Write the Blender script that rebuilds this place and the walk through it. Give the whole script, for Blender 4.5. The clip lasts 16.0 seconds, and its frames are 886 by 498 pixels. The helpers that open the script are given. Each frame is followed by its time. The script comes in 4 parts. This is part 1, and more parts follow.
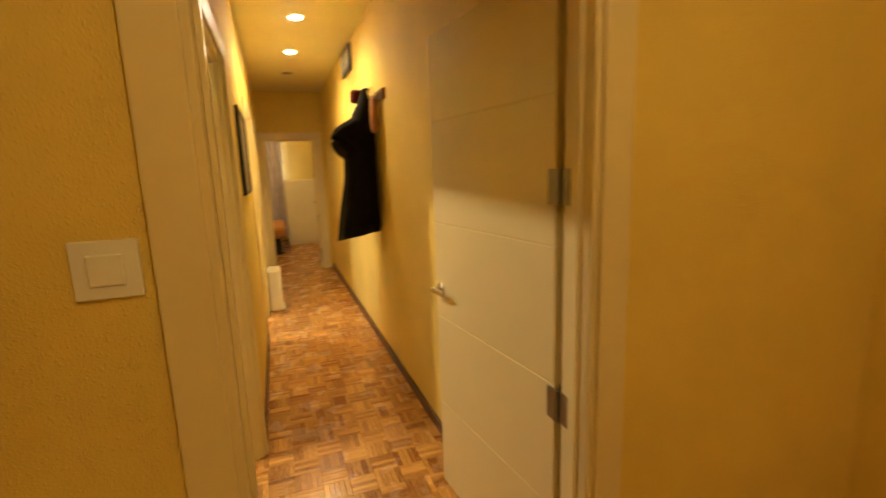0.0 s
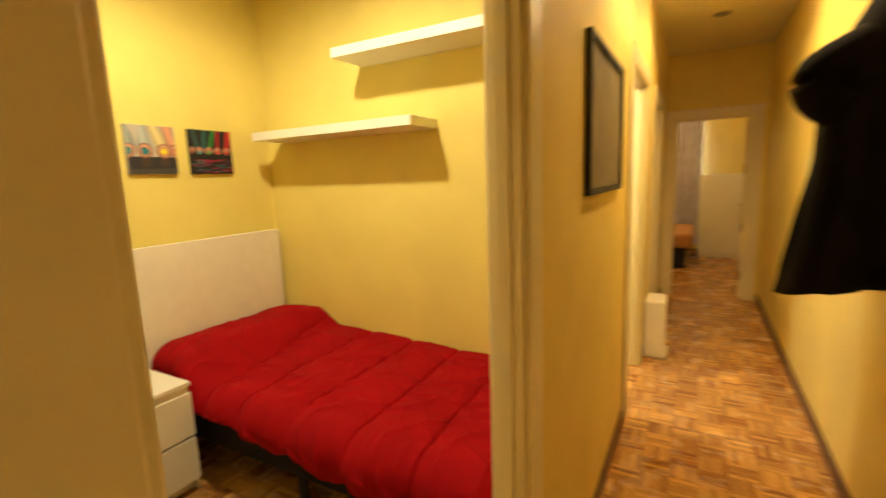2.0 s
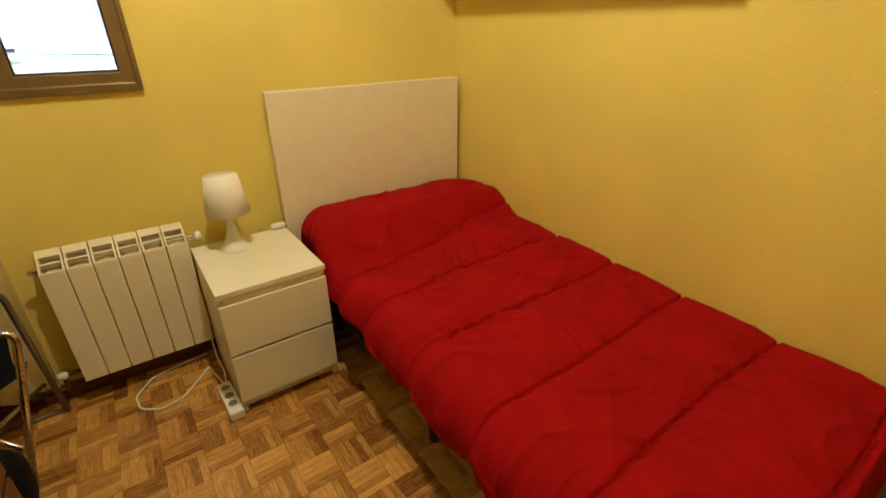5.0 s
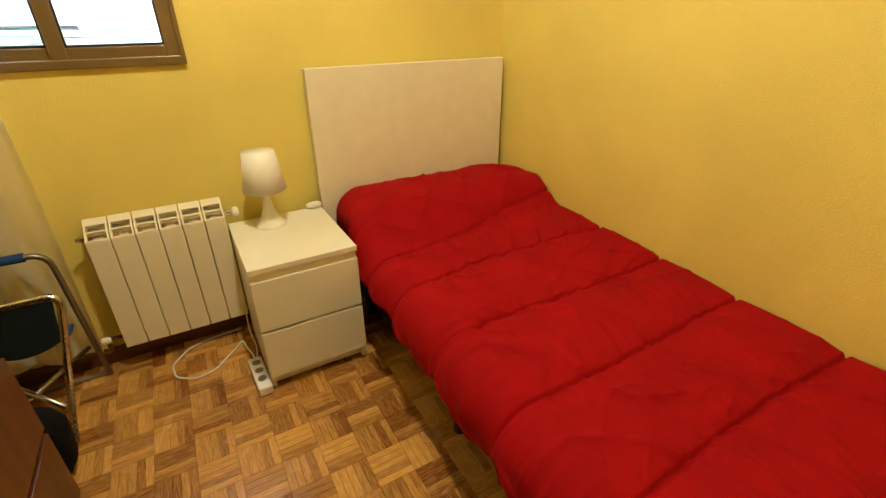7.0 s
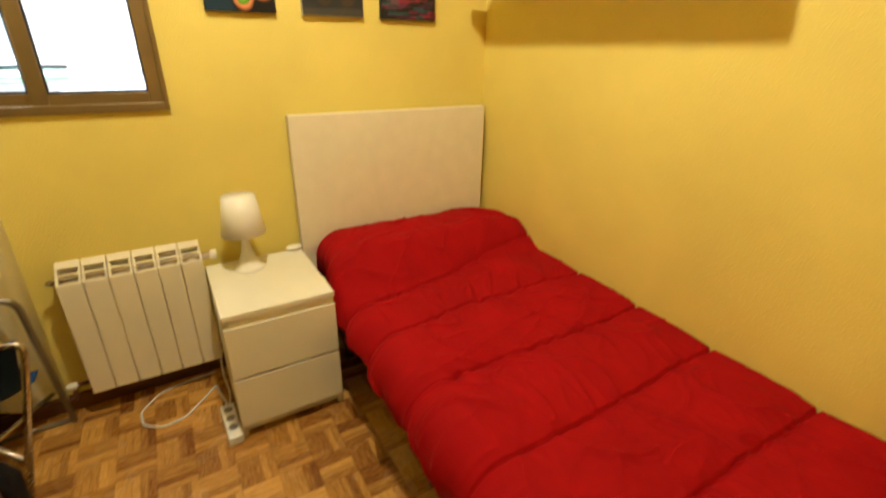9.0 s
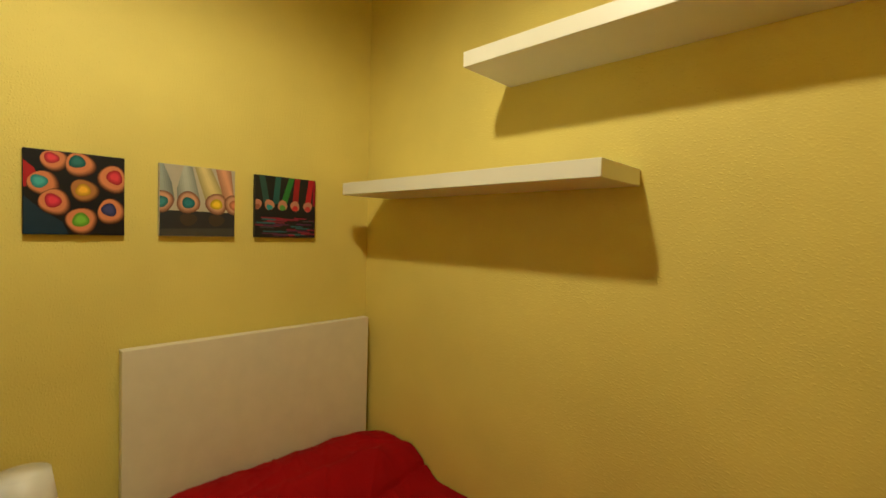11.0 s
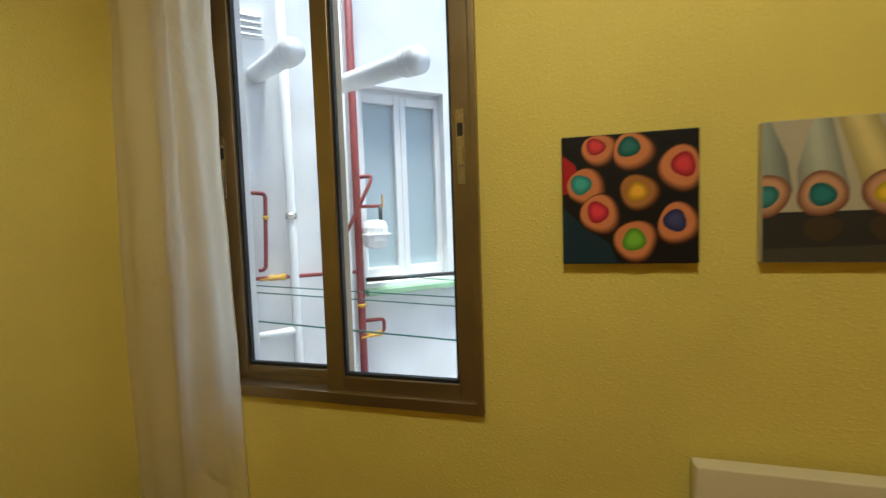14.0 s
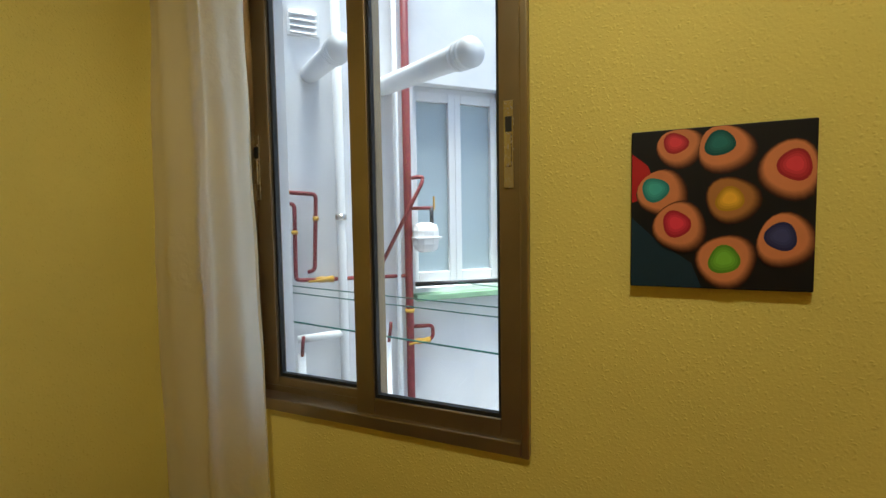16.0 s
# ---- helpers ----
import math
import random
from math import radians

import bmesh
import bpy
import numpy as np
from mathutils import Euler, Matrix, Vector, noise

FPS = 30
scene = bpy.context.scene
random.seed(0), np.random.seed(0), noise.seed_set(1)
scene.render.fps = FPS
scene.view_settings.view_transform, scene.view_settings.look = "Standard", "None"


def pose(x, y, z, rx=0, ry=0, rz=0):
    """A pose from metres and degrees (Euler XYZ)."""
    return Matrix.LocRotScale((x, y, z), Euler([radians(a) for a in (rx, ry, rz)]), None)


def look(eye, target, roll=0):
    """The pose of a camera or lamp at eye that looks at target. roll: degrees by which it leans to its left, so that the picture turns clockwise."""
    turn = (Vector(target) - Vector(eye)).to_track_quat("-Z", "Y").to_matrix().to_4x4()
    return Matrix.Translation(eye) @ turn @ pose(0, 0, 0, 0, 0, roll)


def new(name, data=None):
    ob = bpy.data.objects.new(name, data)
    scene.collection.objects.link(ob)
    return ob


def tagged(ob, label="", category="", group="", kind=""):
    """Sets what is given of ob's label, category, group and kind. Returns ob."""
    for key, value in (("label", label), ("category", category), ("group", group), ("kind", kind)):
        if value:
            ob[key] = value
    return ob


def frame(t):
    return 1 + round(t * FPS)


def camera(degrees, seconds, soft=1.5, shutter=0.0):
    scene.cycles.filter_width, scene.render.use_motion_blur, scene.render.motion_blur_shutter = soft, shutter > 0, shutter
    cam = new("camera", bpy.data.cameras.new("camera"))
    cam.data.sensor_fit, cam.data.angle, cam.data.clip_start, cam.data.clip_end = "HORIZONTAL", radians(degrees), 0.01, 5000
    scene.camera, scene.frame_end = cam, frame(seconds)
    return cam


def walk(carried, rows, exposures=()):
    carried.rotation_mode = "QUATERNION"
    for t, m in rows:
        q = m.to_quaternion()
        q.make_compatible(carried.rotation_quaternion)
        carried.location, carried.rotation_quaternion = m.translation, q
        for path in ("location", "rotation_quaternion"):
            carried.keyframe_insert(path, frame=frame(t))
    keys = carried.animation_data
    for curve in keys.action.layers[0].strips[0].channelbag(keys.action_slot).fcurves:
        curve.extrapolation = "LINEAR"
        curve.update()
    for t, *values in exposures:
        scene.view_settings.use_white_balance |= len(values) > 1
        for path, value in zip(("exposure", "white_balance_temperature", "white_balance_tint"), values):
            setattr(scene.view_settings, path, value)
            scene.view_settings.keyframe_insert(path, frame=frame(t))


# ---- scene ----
cam = camera(88.3, 16.0, soft=1.45, shutter=0.5)
PATH = [
    (0, (-0.048, 0.553, 1.492), (0.619, 2.405, 1.143), -2.0),
    (0.5, (0.126, 0.913, 1.467), (0.404, 2.858, 1.093), 0.5),
    (1, (0.210, 1.326, 1.474), (0.275, 3.289, 1.098), -1.0),
    (1.5, (0.203, 1.706, 1.455), (-0.170, 3.649, 1.162), -1.8),
    (2, (0.103, 2.021, 1.444), (-0.861, 3.746, 1.138), -2.1),
    (2.5, (-0.004, 2.251, 1.452), (-1.371, 3.665, 1.088), -2.0),
    (3, (-0.084, 2.457, 1.483), (-1.750, 3.488, 1.083), 1.1),
    (3.5, (-0.168, 2.534, 1.476), (-1.864, 3.490, 1.018), 0.3),
    (4, (-0.215, 2.572, 1.476), (-1.880, 3.545, 0.944), 0.3),
    (4.5, (-0.313, 2.598, 1.457), (-1.859, 3.686, 0.805), -0.5),
    (5, (-0.384, 2.659, 1.380), (-1.848, 3.702, 0.504), -0.5),
    (5.2, (-0.447, 2.619, 1.367), (-1.886, 3.677, 0.468), -0.3),
    (7.5, (-0.410, 2.732, 1.343), (-1.964, 3.587, 0.418), -0.3),
    (8, (-0.410, 2.739, 1.345), (-1.960, 3.597, 0.418), -0.1),
    (8.5, (-0.410, 2.735, 1.339), (-1.966, 3.590, 0.418), -0.1),
    (9, (-0.411, 2.753, 1.397), (-1.979, 3.707, 0.601), 0.9),
    (9.5, (-0.403, 2.773, 1.496), (-1.938, 3.972, 1.041), 2.9),
    (9.7, (-0.394, 2.787, 1.512), (-1.857, 4.106, 1.164), 3.6),
    (11.8, (-0.859, 3.018, 1.645), (-2.329, 4.372, 1.735), -0.1),
    (12, (-0.91, 3.126, 1.687), (-2.63, 4.146, 1.692), 1.7),
    (12.5, (-1.022, 3.183, 1.684), (-3.002, 3.428, 1.555), 2.3),
    (13, (-1.149, 3.111, 1.634), (-3.117, 2.798, 1.465), 0.8),
    (13.5, (-1.323, 3.057, 1.634), (-3.274, 2.628, 1.548), 1.1),
    (14, (-1.483, 2.993, 1.621), (-3.4, 2.438, 1.491), -1.9),
    (14.5, (-1.581, 2.966, 1.635), (-3.448, 2.258, 1.53), -1.5),
    (15, (-1.624, 2.977, 1.63), (-3.457, 2.183, 1.534), -1.3),
    (15.5, (-1.623, 2.985, 1.634), (-3.446, 2.17, 1.519), -1.0),
    (16, (-1.619, 2.986, 1.635), (-3.45, 2.19, 1.514), -0.9),
]
SKY, SUN = 0.16, 2.5
WARM, AMBER = (1.0, 0.86, 0.58), (1.0, 0.70, 0.29)
BULB = (-1.38, 3.04, 2.74)
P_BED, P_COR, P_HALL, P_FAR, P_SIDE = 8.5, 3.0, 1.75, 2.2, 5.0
EXPO = [(0, 4.0, 6500, 12), (2.5, 3.85, 6500, 10), (3.0, 3.9, 6400, 8), (3.5, 3.5, 6300, 8), (4.5, 3.45, 6400, 8), (5.0, 3.5, 6400, 8), (7.5, 3.9, 6350, 6), (8.0, 3.95, 6350, 6), (9.0, 3.9, 6350, 6), (9.7, 3.75, 6300, 5), (11.8, 2.5, 6200, 2), (13, 2.65, 6000, 0), (14.5, 2.15, 6000, 0), (16, 2.15, 5900, 0)]
walk(cam, [(t, look(eye, target, roll)) for t, eye, target, roll in PATH], EXPO)

# ---- world and light ----
world = bpy.data.worlds.new("world")
scene.world = world
world.use_nodes = True
wn = world.node_tree
sky = wn.nodes.new("ShaderNodeTexSky")
sky.sky_type = "NISHITA"
sky.sun_disc = False
sky.sun_elevation = radians(55)
sky.sun_rotation = radians(200)
wn.nodes["Background"].inputs[1].default_value = SKY
wn.links.new(sky.outputs[0], wn.nodes["Background"].inputs[0])
sun = new("sun", bpy.data.lights.new("sun", "SUN"))
sun.data.energy, sun.data.angle, sun.data.color = SUN, radians(20), (1.0, 0.96, 0.9)
sun.matrix_world = look((-3.0, 3.0, 9.0), (-4.0, 2.0, 0.0))


def lamp(name, at, power, radius, color=WARM, spot=0, blend=0.6):
    d = bpy.data.lights.new(name, "SPOT" if spot else "POINT")
    d.energy, d.color, d.shadow_soft_size = power, color, radius
    if spot:
        d.spot_size, d.spot_blend = radians(spot), blend
    o = new(name, d)
    o.location = at
    return o


lamp("bedroom_light", BULB, P_BED, 0.045, WARM, spot=172, blend=0.52)
lamp("corridor_light_a", (0.22, 4.46, 2.64), P_COR, 0.03, AMBER, spot=150)
lamp("corridor_light_b", (0.22, 5.53, 2.64), P_COR, 0.03, AMBER, spot=150)
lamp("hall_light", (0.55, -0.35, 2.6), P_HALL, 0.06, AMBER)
lamp("far_room_light", (-0.3, 9.6, 2.45), P_FAR, 0.06, AMBER)
# added fill: stands in for daylight spilling out of the side room
lamp("side_room_light", (-1.2, 5.2, 2.4), P_SIDE, 0.06, (0.95, 0.94, 1.0))


# ---- materials ----
def material(name, color, rough=0.5, metal=0.0, vary=0.12, scale=6.0, fine=90.0, bump=0.1, dist=0.002, spec=0.5, sheen=0.0):
    m = bpy.data.materials.new(name)
    m.use_nodes = True
    nt = m.node_tree
    b = nt.nodes["Principled BSDF"]
    tc = nt.nodes.new("ShaderNodeTexCoord")
    geo = nt.nodes.new("ShaderNodeNewGeometry")
    n1 = nt.nodes.new("ShaderNodeTexNoise")
    n1.inputs["Scale"].default_value, n1.inputs["Detail"].default_value = scale, 5
    n2 = nt.nodes.new("ShaderNodeTexNoise")
    n2.inputs["Scale"].default_value, n2.inputs["Detail"].default_value = fine, 4
    nt.links.new(geo.outputs["Position"], n1.inputs["Vector"])
    nt.links.new(geo.outputs["Position"], n2.inputs["Vector"])
    ramp = nt.nodes.new("ShaderNodeValToRGB")
    ramp.color_ramp.elements[0].position, ramp.color_ramp.elements[1].position = 0.3, 0.7
    ramp.color_ramp.elements[0].color = (*[c * (1 - vary) for c in color], 1)
    ramp.color_ramp.elements[1].color = (*[min(1, c * (1 + vary * 0.6)) for c in color], 1)
    nt.links.new(n1.outputs[0], ramp.inputs[0])
    nt.links.new(ramp.outputs[0], b.inputs["Base Color"])
    mr = nt.nodes.new("ShaderNodeMapRange")
    mr.inputs[3].default_value, mr.inputs[4].default_value = max(0.03, rough - 0.1), min(1, rough + 0.1)
    nt.links.new(n2.outputs[0], mr.inputs[0])
    nt.links.new(mr.outputs[0], b.inputs["Roughness"])
    b.inputs["Metallic"].default_value = metal
    b.inputs["Specular IOR Level"].default_value = spec
    b.inputs["Sheen Weight"].default_value = sheen
    if bump:
        bp = nt.nodes.new("ShaderNodeBump")
        bp.inputs["Strength"].default_value, bp.inputs["Distance"].default_value = bump, dist
        nt.links.new(n2.outputs[0], bp.inputs["Height"])
        nt.links.new(bp.outputs[0], b.inputs["Normal"])
    return m


def stucco(name, color):
    """Painted spatter plaster: small raised drops on a wavy ground."""
    m = material(name, color, 0.62, vary=0.07, scale=2.5, fine=170, bump=0.42, dist=0.0037, spec=0.35)
    nt = m.node_tree
    geo = nt.nodes["Geometry"]
    vo = nt.nodes.new("ShaderNodeTexVoronoi")
    vo.inputs["Scale"].default_value = 105
    no = nt.nodes.new("ShaderNodeTexNoise")
    no.inputs["Scale"].default_value = 45
    mix = nt.nodes.new("ShaderNodeVectorMath")
    mix.operation = "MULTIPLY_ADD"
    mix.inputs[1].default_value = (0.02, 0.02, 0.02)
    nt.links.new(geo.outputs["Position"], no.inputs["Vector"])
    nt.links.new(no.outputs["Color"], mix.inputs[0])
    nt.links.new(geo.outputs["Position"], mix.inputs[2])
    nt.links.new(mix.outputs[0], vo.inputs["Vector"])
    r = nt.nodes.new("ShaderNodeMapRange")
    r.inputs[1].default_value, r.inputs[2].default_value = 0.34, 0.08
    nt.links.new(vo.outputs["Distance"], r.inputs[0])
    mu = nt.nodes.new("ShaderNodeMath")
    mu.operation = "MULTIPLY_ADD"
    bp = nt.nodes["Bump"]
    old = bp.inputs["Height"].links[0].from_socket
    nt.links.new(r.outputs[0], mu.inputs[0])
    mu.inputs[1].default_value = 0.85
    nt.links.new(old, mu.inputs[2])
    nt.links.new(mu.outputs[0], bp.inputs["Height"])
    return m


def wood(name, dark, light, rough=0.35, stretch=(3, 40, 40), island=False):
    m = bpy.data.materials.new(name)
    m.use_nodes = True
    nt = m.node_tree
    b = nt.nodes["Principled BSDF"]
    tc = nt.nodes.new("ShaderNodeTexCoord")
    geo = nt.nodes.new("ShaderNodeNewGeometry")
    info = nt.nodes.new("ShaderNodeObjectInfo")
    mp = nt.nodes.new("ShaderNodeMapping")
    mp.inputs["Scale"].default_value = stretch
    nt.links.new(tc.outputs["UV" if island else "Object"], mp.inputs["Vector"])
    n = nt.nodes.new("ShaderNodeTexNoise")
    n.noise_dimensions = "4D"
    n.inputs["Scale"].default_value, n.inputs["Detail"].default_value = 1.0, 6
    nt.links.new(mp.outputs[0], n.inputs["Vector"])
    add = nt.nodes.new("ShaderNodeMath")
    add.operation = "ADD"
    nt.links.new(geo.outputs["Random Per Island"], add.inputs[0])
    nt.links.new(info.outputs["Random"], add.inputs[1])
    w = nt.nodes.new("ShaderNodeMath")
    w.operation = "MULTIPLY"
    w.inputs[1].default_value = 37.0
    nt.links.new(add.outputs[0], w.inputs[0])
    nt.links.new(w.outputs[0], n.inputs["W"])
    fr = nt.nodes.new("ShaderNodeMath")
    fr.operation = "FRACT"
    nt.links.new(w.outputs[0], fr.inputs[0])
    mixv = nt.nodes.new("ShaderNodeMath")
    mixv.operation = "MULTIPLY_ADD"
    mixv.inputs[1].default_value = 0.48 if island else 0.1
    sub = nt.nodes.new("ShaderNodeMath")
    sub.operation = "SUBTRACT"
    sub.inputs[1].default_value = 0.24 if island else 0.05
    nt.links.new(n.outputs[0], sub.inputs[0])
    nt.links.new(fr.outputs[0], mixv.inputs[0])
    nt.links.new(sub.outputs[0], mixv.inputs[2])
    ramp = nt.nodes.new("ShaderNodeValToRGB")
    ramp.color_ramp.elements[0].position, ramp.color_ramp.elements[1].position = 0.15, 0.85
    ramp.color_ramp.elements[0].color, ramp.color_ramp.elements[1].color = (*dark, 1), (*light, 1)
    tone = mixv.outputs[0]
    if island:                                   # each block of the mosaic has its own tone
        cell = nt.nodes.new("ShaderNodeVectorMath")
        cell.operation = "MULTIPLY_ADD"
        cell.inputs[1].default_value, cell.inputs[2].default_value = (8, 8, 0), (19.68, 0, 0)
        nt.links.new(geo.outputs["Position"], cell.inputs[0])
        flo = nt.nodes.new("ShaderNodeVectorMath")
        flo.operation = "FLOOR"
        nt.links.new(cell.outputs[0], flo.inputs[0])
        wn_ = nt.nodes.new("ShaderNodeTexWhiteNoise")
        nt.links.new(flo.outputs[0], wn_.inputs["Vector"])
        bl = nt.nodes.new("ShaderNodeMapRange")
        bl.inputs[3].default_value, bl.inputs[4].default_value = -0.14, 0.14
        nt.links.new(wn_.outputs["Value"], bl.inputs[0])
        ad = nt.nodes.new("ShaderNodeMath")
        ad.operation = "ADD"
        nt.links.new(tone, ad.inputs[0])
        nt.links.new(bl.outputs[0], ad.inputs[1])
        tone = ad.outputs[0]
    nt.links.new(tone, ramp.inputs[0])
    nt.links.new(ramp.outputs[0], b.inputs["Base Color"])
    n3 = nt.nodes.new("ShaderNodeTexNoise")
    n3.inputs["Scale"].default_value = 5
    nt.links.new(geo.outputs["Position"], n3.inputs["Vector"])
    mr = nt.nodes.new("ShaderNodeMapRange")
    mr.inputs[3].default_value, mr.inputs[4].default_value = rough - 0.08, rough + 0.12
    nt.links.new(n3.outputs[0], mr.inputs[0])
    nt.links.new(mr.outputs[0], b.inputs["Roughness"])
    bp = nt.nodes.new("ShaderNodeBump")
    bp.inputs["Strength"].default_value, bp.inputs["Distance"].default_value = 0.12, 0.001
    nt.links.new(n.outputs[0], bp.inputs["Height"])
    nt.links.new(bp.outputs[0], b.inputs["Normal"])
    return m


YELLOW = stucco("yellow_plaster", (0.78, 0.645, 0.172))
HALLPAINT = stucco("corridor_plaster", (0.78, 0.605, 0.16))
CEILING = material("ceiling_paint", (0.8, 0.72, 0.5), 0.8, vary=0.04, scale=2, fine=60, bump=0.1)
LACQUER = material("cream_lacquer", (0.78, 0.67, 0.38), 0.32, vary=0.03, scale=3, fine=40, bump=0.02)
WHITE = material("white_laminate", (0.8, 0.77, 0.66), 0.38, vary=0.03, scale=4, fine=60, bump=0.03)
PLASTIC = material("white_plastic", (0.82, 0.8, 0.76), 0.35, vary=0.03, bump=0.02)
CREAM = material("cream_board", (0.78, 0.72, 0.57), 0.5, vary=0.04, scale=14, fine=160, bump=0.08)
RADWHITE = material("radiator_enamel", (0.8, 0.74, 0.6), 0.35, vary=0.03, bump=0.03)
BRONZE = material("bronze_aluminium", (0.31, 0.24, 0.15), 0.33, 0.85, vary=0.1, scale=9, fine=180, bump=0.05)
STEEL = material("brushed_steel", (0.6, 0.56, 0.5), 0.25, 1.0, vary=0.1, fine=200, bump=0.03)
DARKSTEEL = material("grey_tube", (0.3, 0.28, 0.26), 0.35, 0.9, vary=0.12, bump=0.03)
RUBBER = material("black_rubber", (0.012, 0.012, 0.013), 0.6, vary=0.2, bump=0.05)
BLACKCLOTH = material("black_cloth", (0.008, 0.0075, 0.008), 0.9, vary=0.25, scale=12, fine=300, bump=0.3, spec=0.15)
BASECLOTH = material("dark_base_fabric", (0.02, 0.02, 0.022), 0.9, vary=0.2, fine=250, bump=0.2, spec=0.2)
BLUE = material("blue_canvas", (0.02, 0.06, 0.2), 0.85, vary=0.15, fine=350, bump=0.25, spec=0.2)
RED = material("red_cotton", (0.33, 0.0022, 0.005), 0.85, vary=0.12, scale=7, fine=60, bump=0.25, dist=0.003, spec=0.12)
SHEER = material("curtain_cloth", (0.86, 0.81, 0.68), 0.85, vary=0.06, scale=8, fine=220, bump=0.25, spec=0.2)
BASEWOOD = wood("baseboard_wood", (0.05, 0.017, 0.007), (0.16, 0.06, 0.022), 0.4, (6, 6, 40))
BROWNWOOD = wood("red_brown_wood", (0.055, 0.015, 0.006), (0.17, 0.052, 0.018), 0.35, (30, 30, 2))
PARQUET = wood("oak_parquet", (0.2, 0.066, 0.014), (0.72, 0.39, 0.10), 0.24, (3.0, 26, 1), island=True)
GROUT = material("floor_joint", (0.2, 0.09, 0.03), 0.8)
COURT = material("courtyard_render", (0.79, 0.79, 0.8), 0.85, vary=0.13, scale=3.2, fine=40, bump=0.2)
PVC = material("white_pipe", (0.78, 0.78, 0.78), 0.45, vary=0.06, bump=0.04)
OXIDE = material("oxide_red_paint", (0.22, 0.035, 0.04), 0.5, vary=0.2, scale=20, bump=0.1)
BRASS = material("yellow_valve_paint", (0.62, 0.36, 0.05), 0.45, vary=0.15, bump=0.05)
CORD = material("green_plastic_cord", (0.02, 0.12, 0.1), 0.5, vary=0.1)
GREEN = material("green_sill_paint", (0.3, 0.48, 0.3), 0.6, vary=0.15)
PEWTER = material("dark_iron", (0.05, 0.05, 0.055), 0.5, 0.6, vary=0.2)
LENS = bpy.data.materials.new("lit_lamp_glass")
LENS.use_nodes = True
LENS.node_tree.nodes["Principled BSDF"].inputs["Emission Color"].default_value = (1, 0.85, 0.6, 1)
LENS.node_tree.nodes["Principled BSDF"].inputs["Emission Strength"].default_value = 14


def glass(name, tint, rough=0.0):
    m = bpy.data.materials.new(name)
    m.use_nodes = True
    nt = m.node_tree
    nt.nodes.remove(nt.nodes["Principled BSDF"])
    g = nt.nodes.new("ShaderNodeBsdfGlossy")
    g.inputs["Roughness"].default_value = rough
    t = nt.nodes.new("ShaderNodeBsdfTransparent")
    t.inputs["Color"].default_value = (*tint, 1)
    mix = nt.nodes.new("ShaderNodeMixShader")
    mix.inputs[0].default_value = 0.035
    nt.links.new(t.outputs[0], mix.inputs[1])
    nt.links.new(g.outputs[0], mix.inputs[2])
    nt.links.new(mix.outputs[0], nt.nodes["Material Output"].inputs["Surface"])
    return m


GLASS = glass("window_glass", (0.97, 0.98, 0.98))
FROST = material("frosted_pane", (0.42, 0.5, 0.54), 0.25, vary=0.1, scale=1.2, bump=0.02)
PAPER = material("faded_print", (0.3, 0.23, 0.12), 0.7, vary=0.25, scale=9, bump=0.02)


# ---- mesh tools ----
def finish(name, bm, mat, parent=None, smooth=False):
    me = bpy.data.meshes.new(name)
    bm.normal_update()
    bm.to_mesh(me)
    bm.free()
    if smooth:
        for p in me.polygons:
            p.use_smooth = True
    me.materials.append(mat)
    o = new(name, me)
    if parent:
        o.parent = parent
    return o


def add_box(bm, lo, hi, bevel=0.0, turn=None):
    g = bmesh.ops.create_cube(bm, size=1)
    vs = g["verts"]
    for v in vs:
        v.co = Vector([(lo[i] + hi[i]) / 2 + v.co[i] * (hi[i] - lo[i]) for i in range(3)])
    if bevel:
        es = list({e for v in vs for e in v.link_edges})
        r = bmesh.ops.bevel(bm, geom=es, offset=bevel, segments=2, affect="EDGES", profile=0.5)
        vs = list({v for f in r["faces"] for v in f.verts} | {v for v in vs if v.is_valid})
    if turn is not None:
        bmesh.ops.transform(bm, matrix=turn, verts=vs)
    return vs


def box(name, lo, hi, mat, parent=None, bevel=0.0, turn=None):
    bm = bmesh.new()
    add_box(bm, lo, hi, bevel, turn)
    return finish(name, bm, mat, parent)


def add_tube(bm, pts, r, seg=10, cap=True):
    """A round bar along a line of points; bends are mitred."""
    pts = [Vector(p) for p in pts]
    rings = []
    up = Vector((0, 0, 1))
    d0 = (pts[1] - pts[0]).normalized()
    side = d0.cross(up) if abs(d0.z) < 0.95 else d0.cross(Vector((1, 0, 0)))
    side.normalize()
    for i, p in enumerate(pts):
        a = (pts[i] - pts[i - 1]).normalized() if i else (pts[1] - pts[0]).normalized()
        b = (pts[i + 1] - pts[i]).normalized() if i + 1 < len(pts) else a
        d = (a + b).normalized()
        side = (side - d * side.dot(d)).normalized()
        other = d.cross(side)
        rr = r[i] if isinstance(r, (list, tuple)) else r
        rings.append([bm.verts.new(p + (side * math.cos(k * 2 * math.pi / seg) + other * math.sin(k * 2 * math.pi / seg)) * rr) for k in range(seg)])
    for q, s in zip(rings, rings[1:]):
        for k in range(seg):
            bm.faces.new((q[k], q[(k + 1) % seg], s[(k + 1) % seg], s[k]))
    if cap:
        bm.faces.new(rings[0][::-1])
        bm.faces.new(rings[-1])


def rounded(pts, r, n=5):
    """Round off the inner corners of a line."""
    pts = [Vector(p) for p in pts]
    out = [pts[0]]
    for a, p, b in zip(pts, pts[1:], pts[2:]):
        u, v = (a - p).normalized() * r, (b - p).normalized() * r
        for k in range(n + 1):
            s = k / n
            out.append((p + u) * (1 - s) ** 2 + p * 2 * s * (1 - s) + (p + v) * s ** 2)
    return out + [pts[-1]]


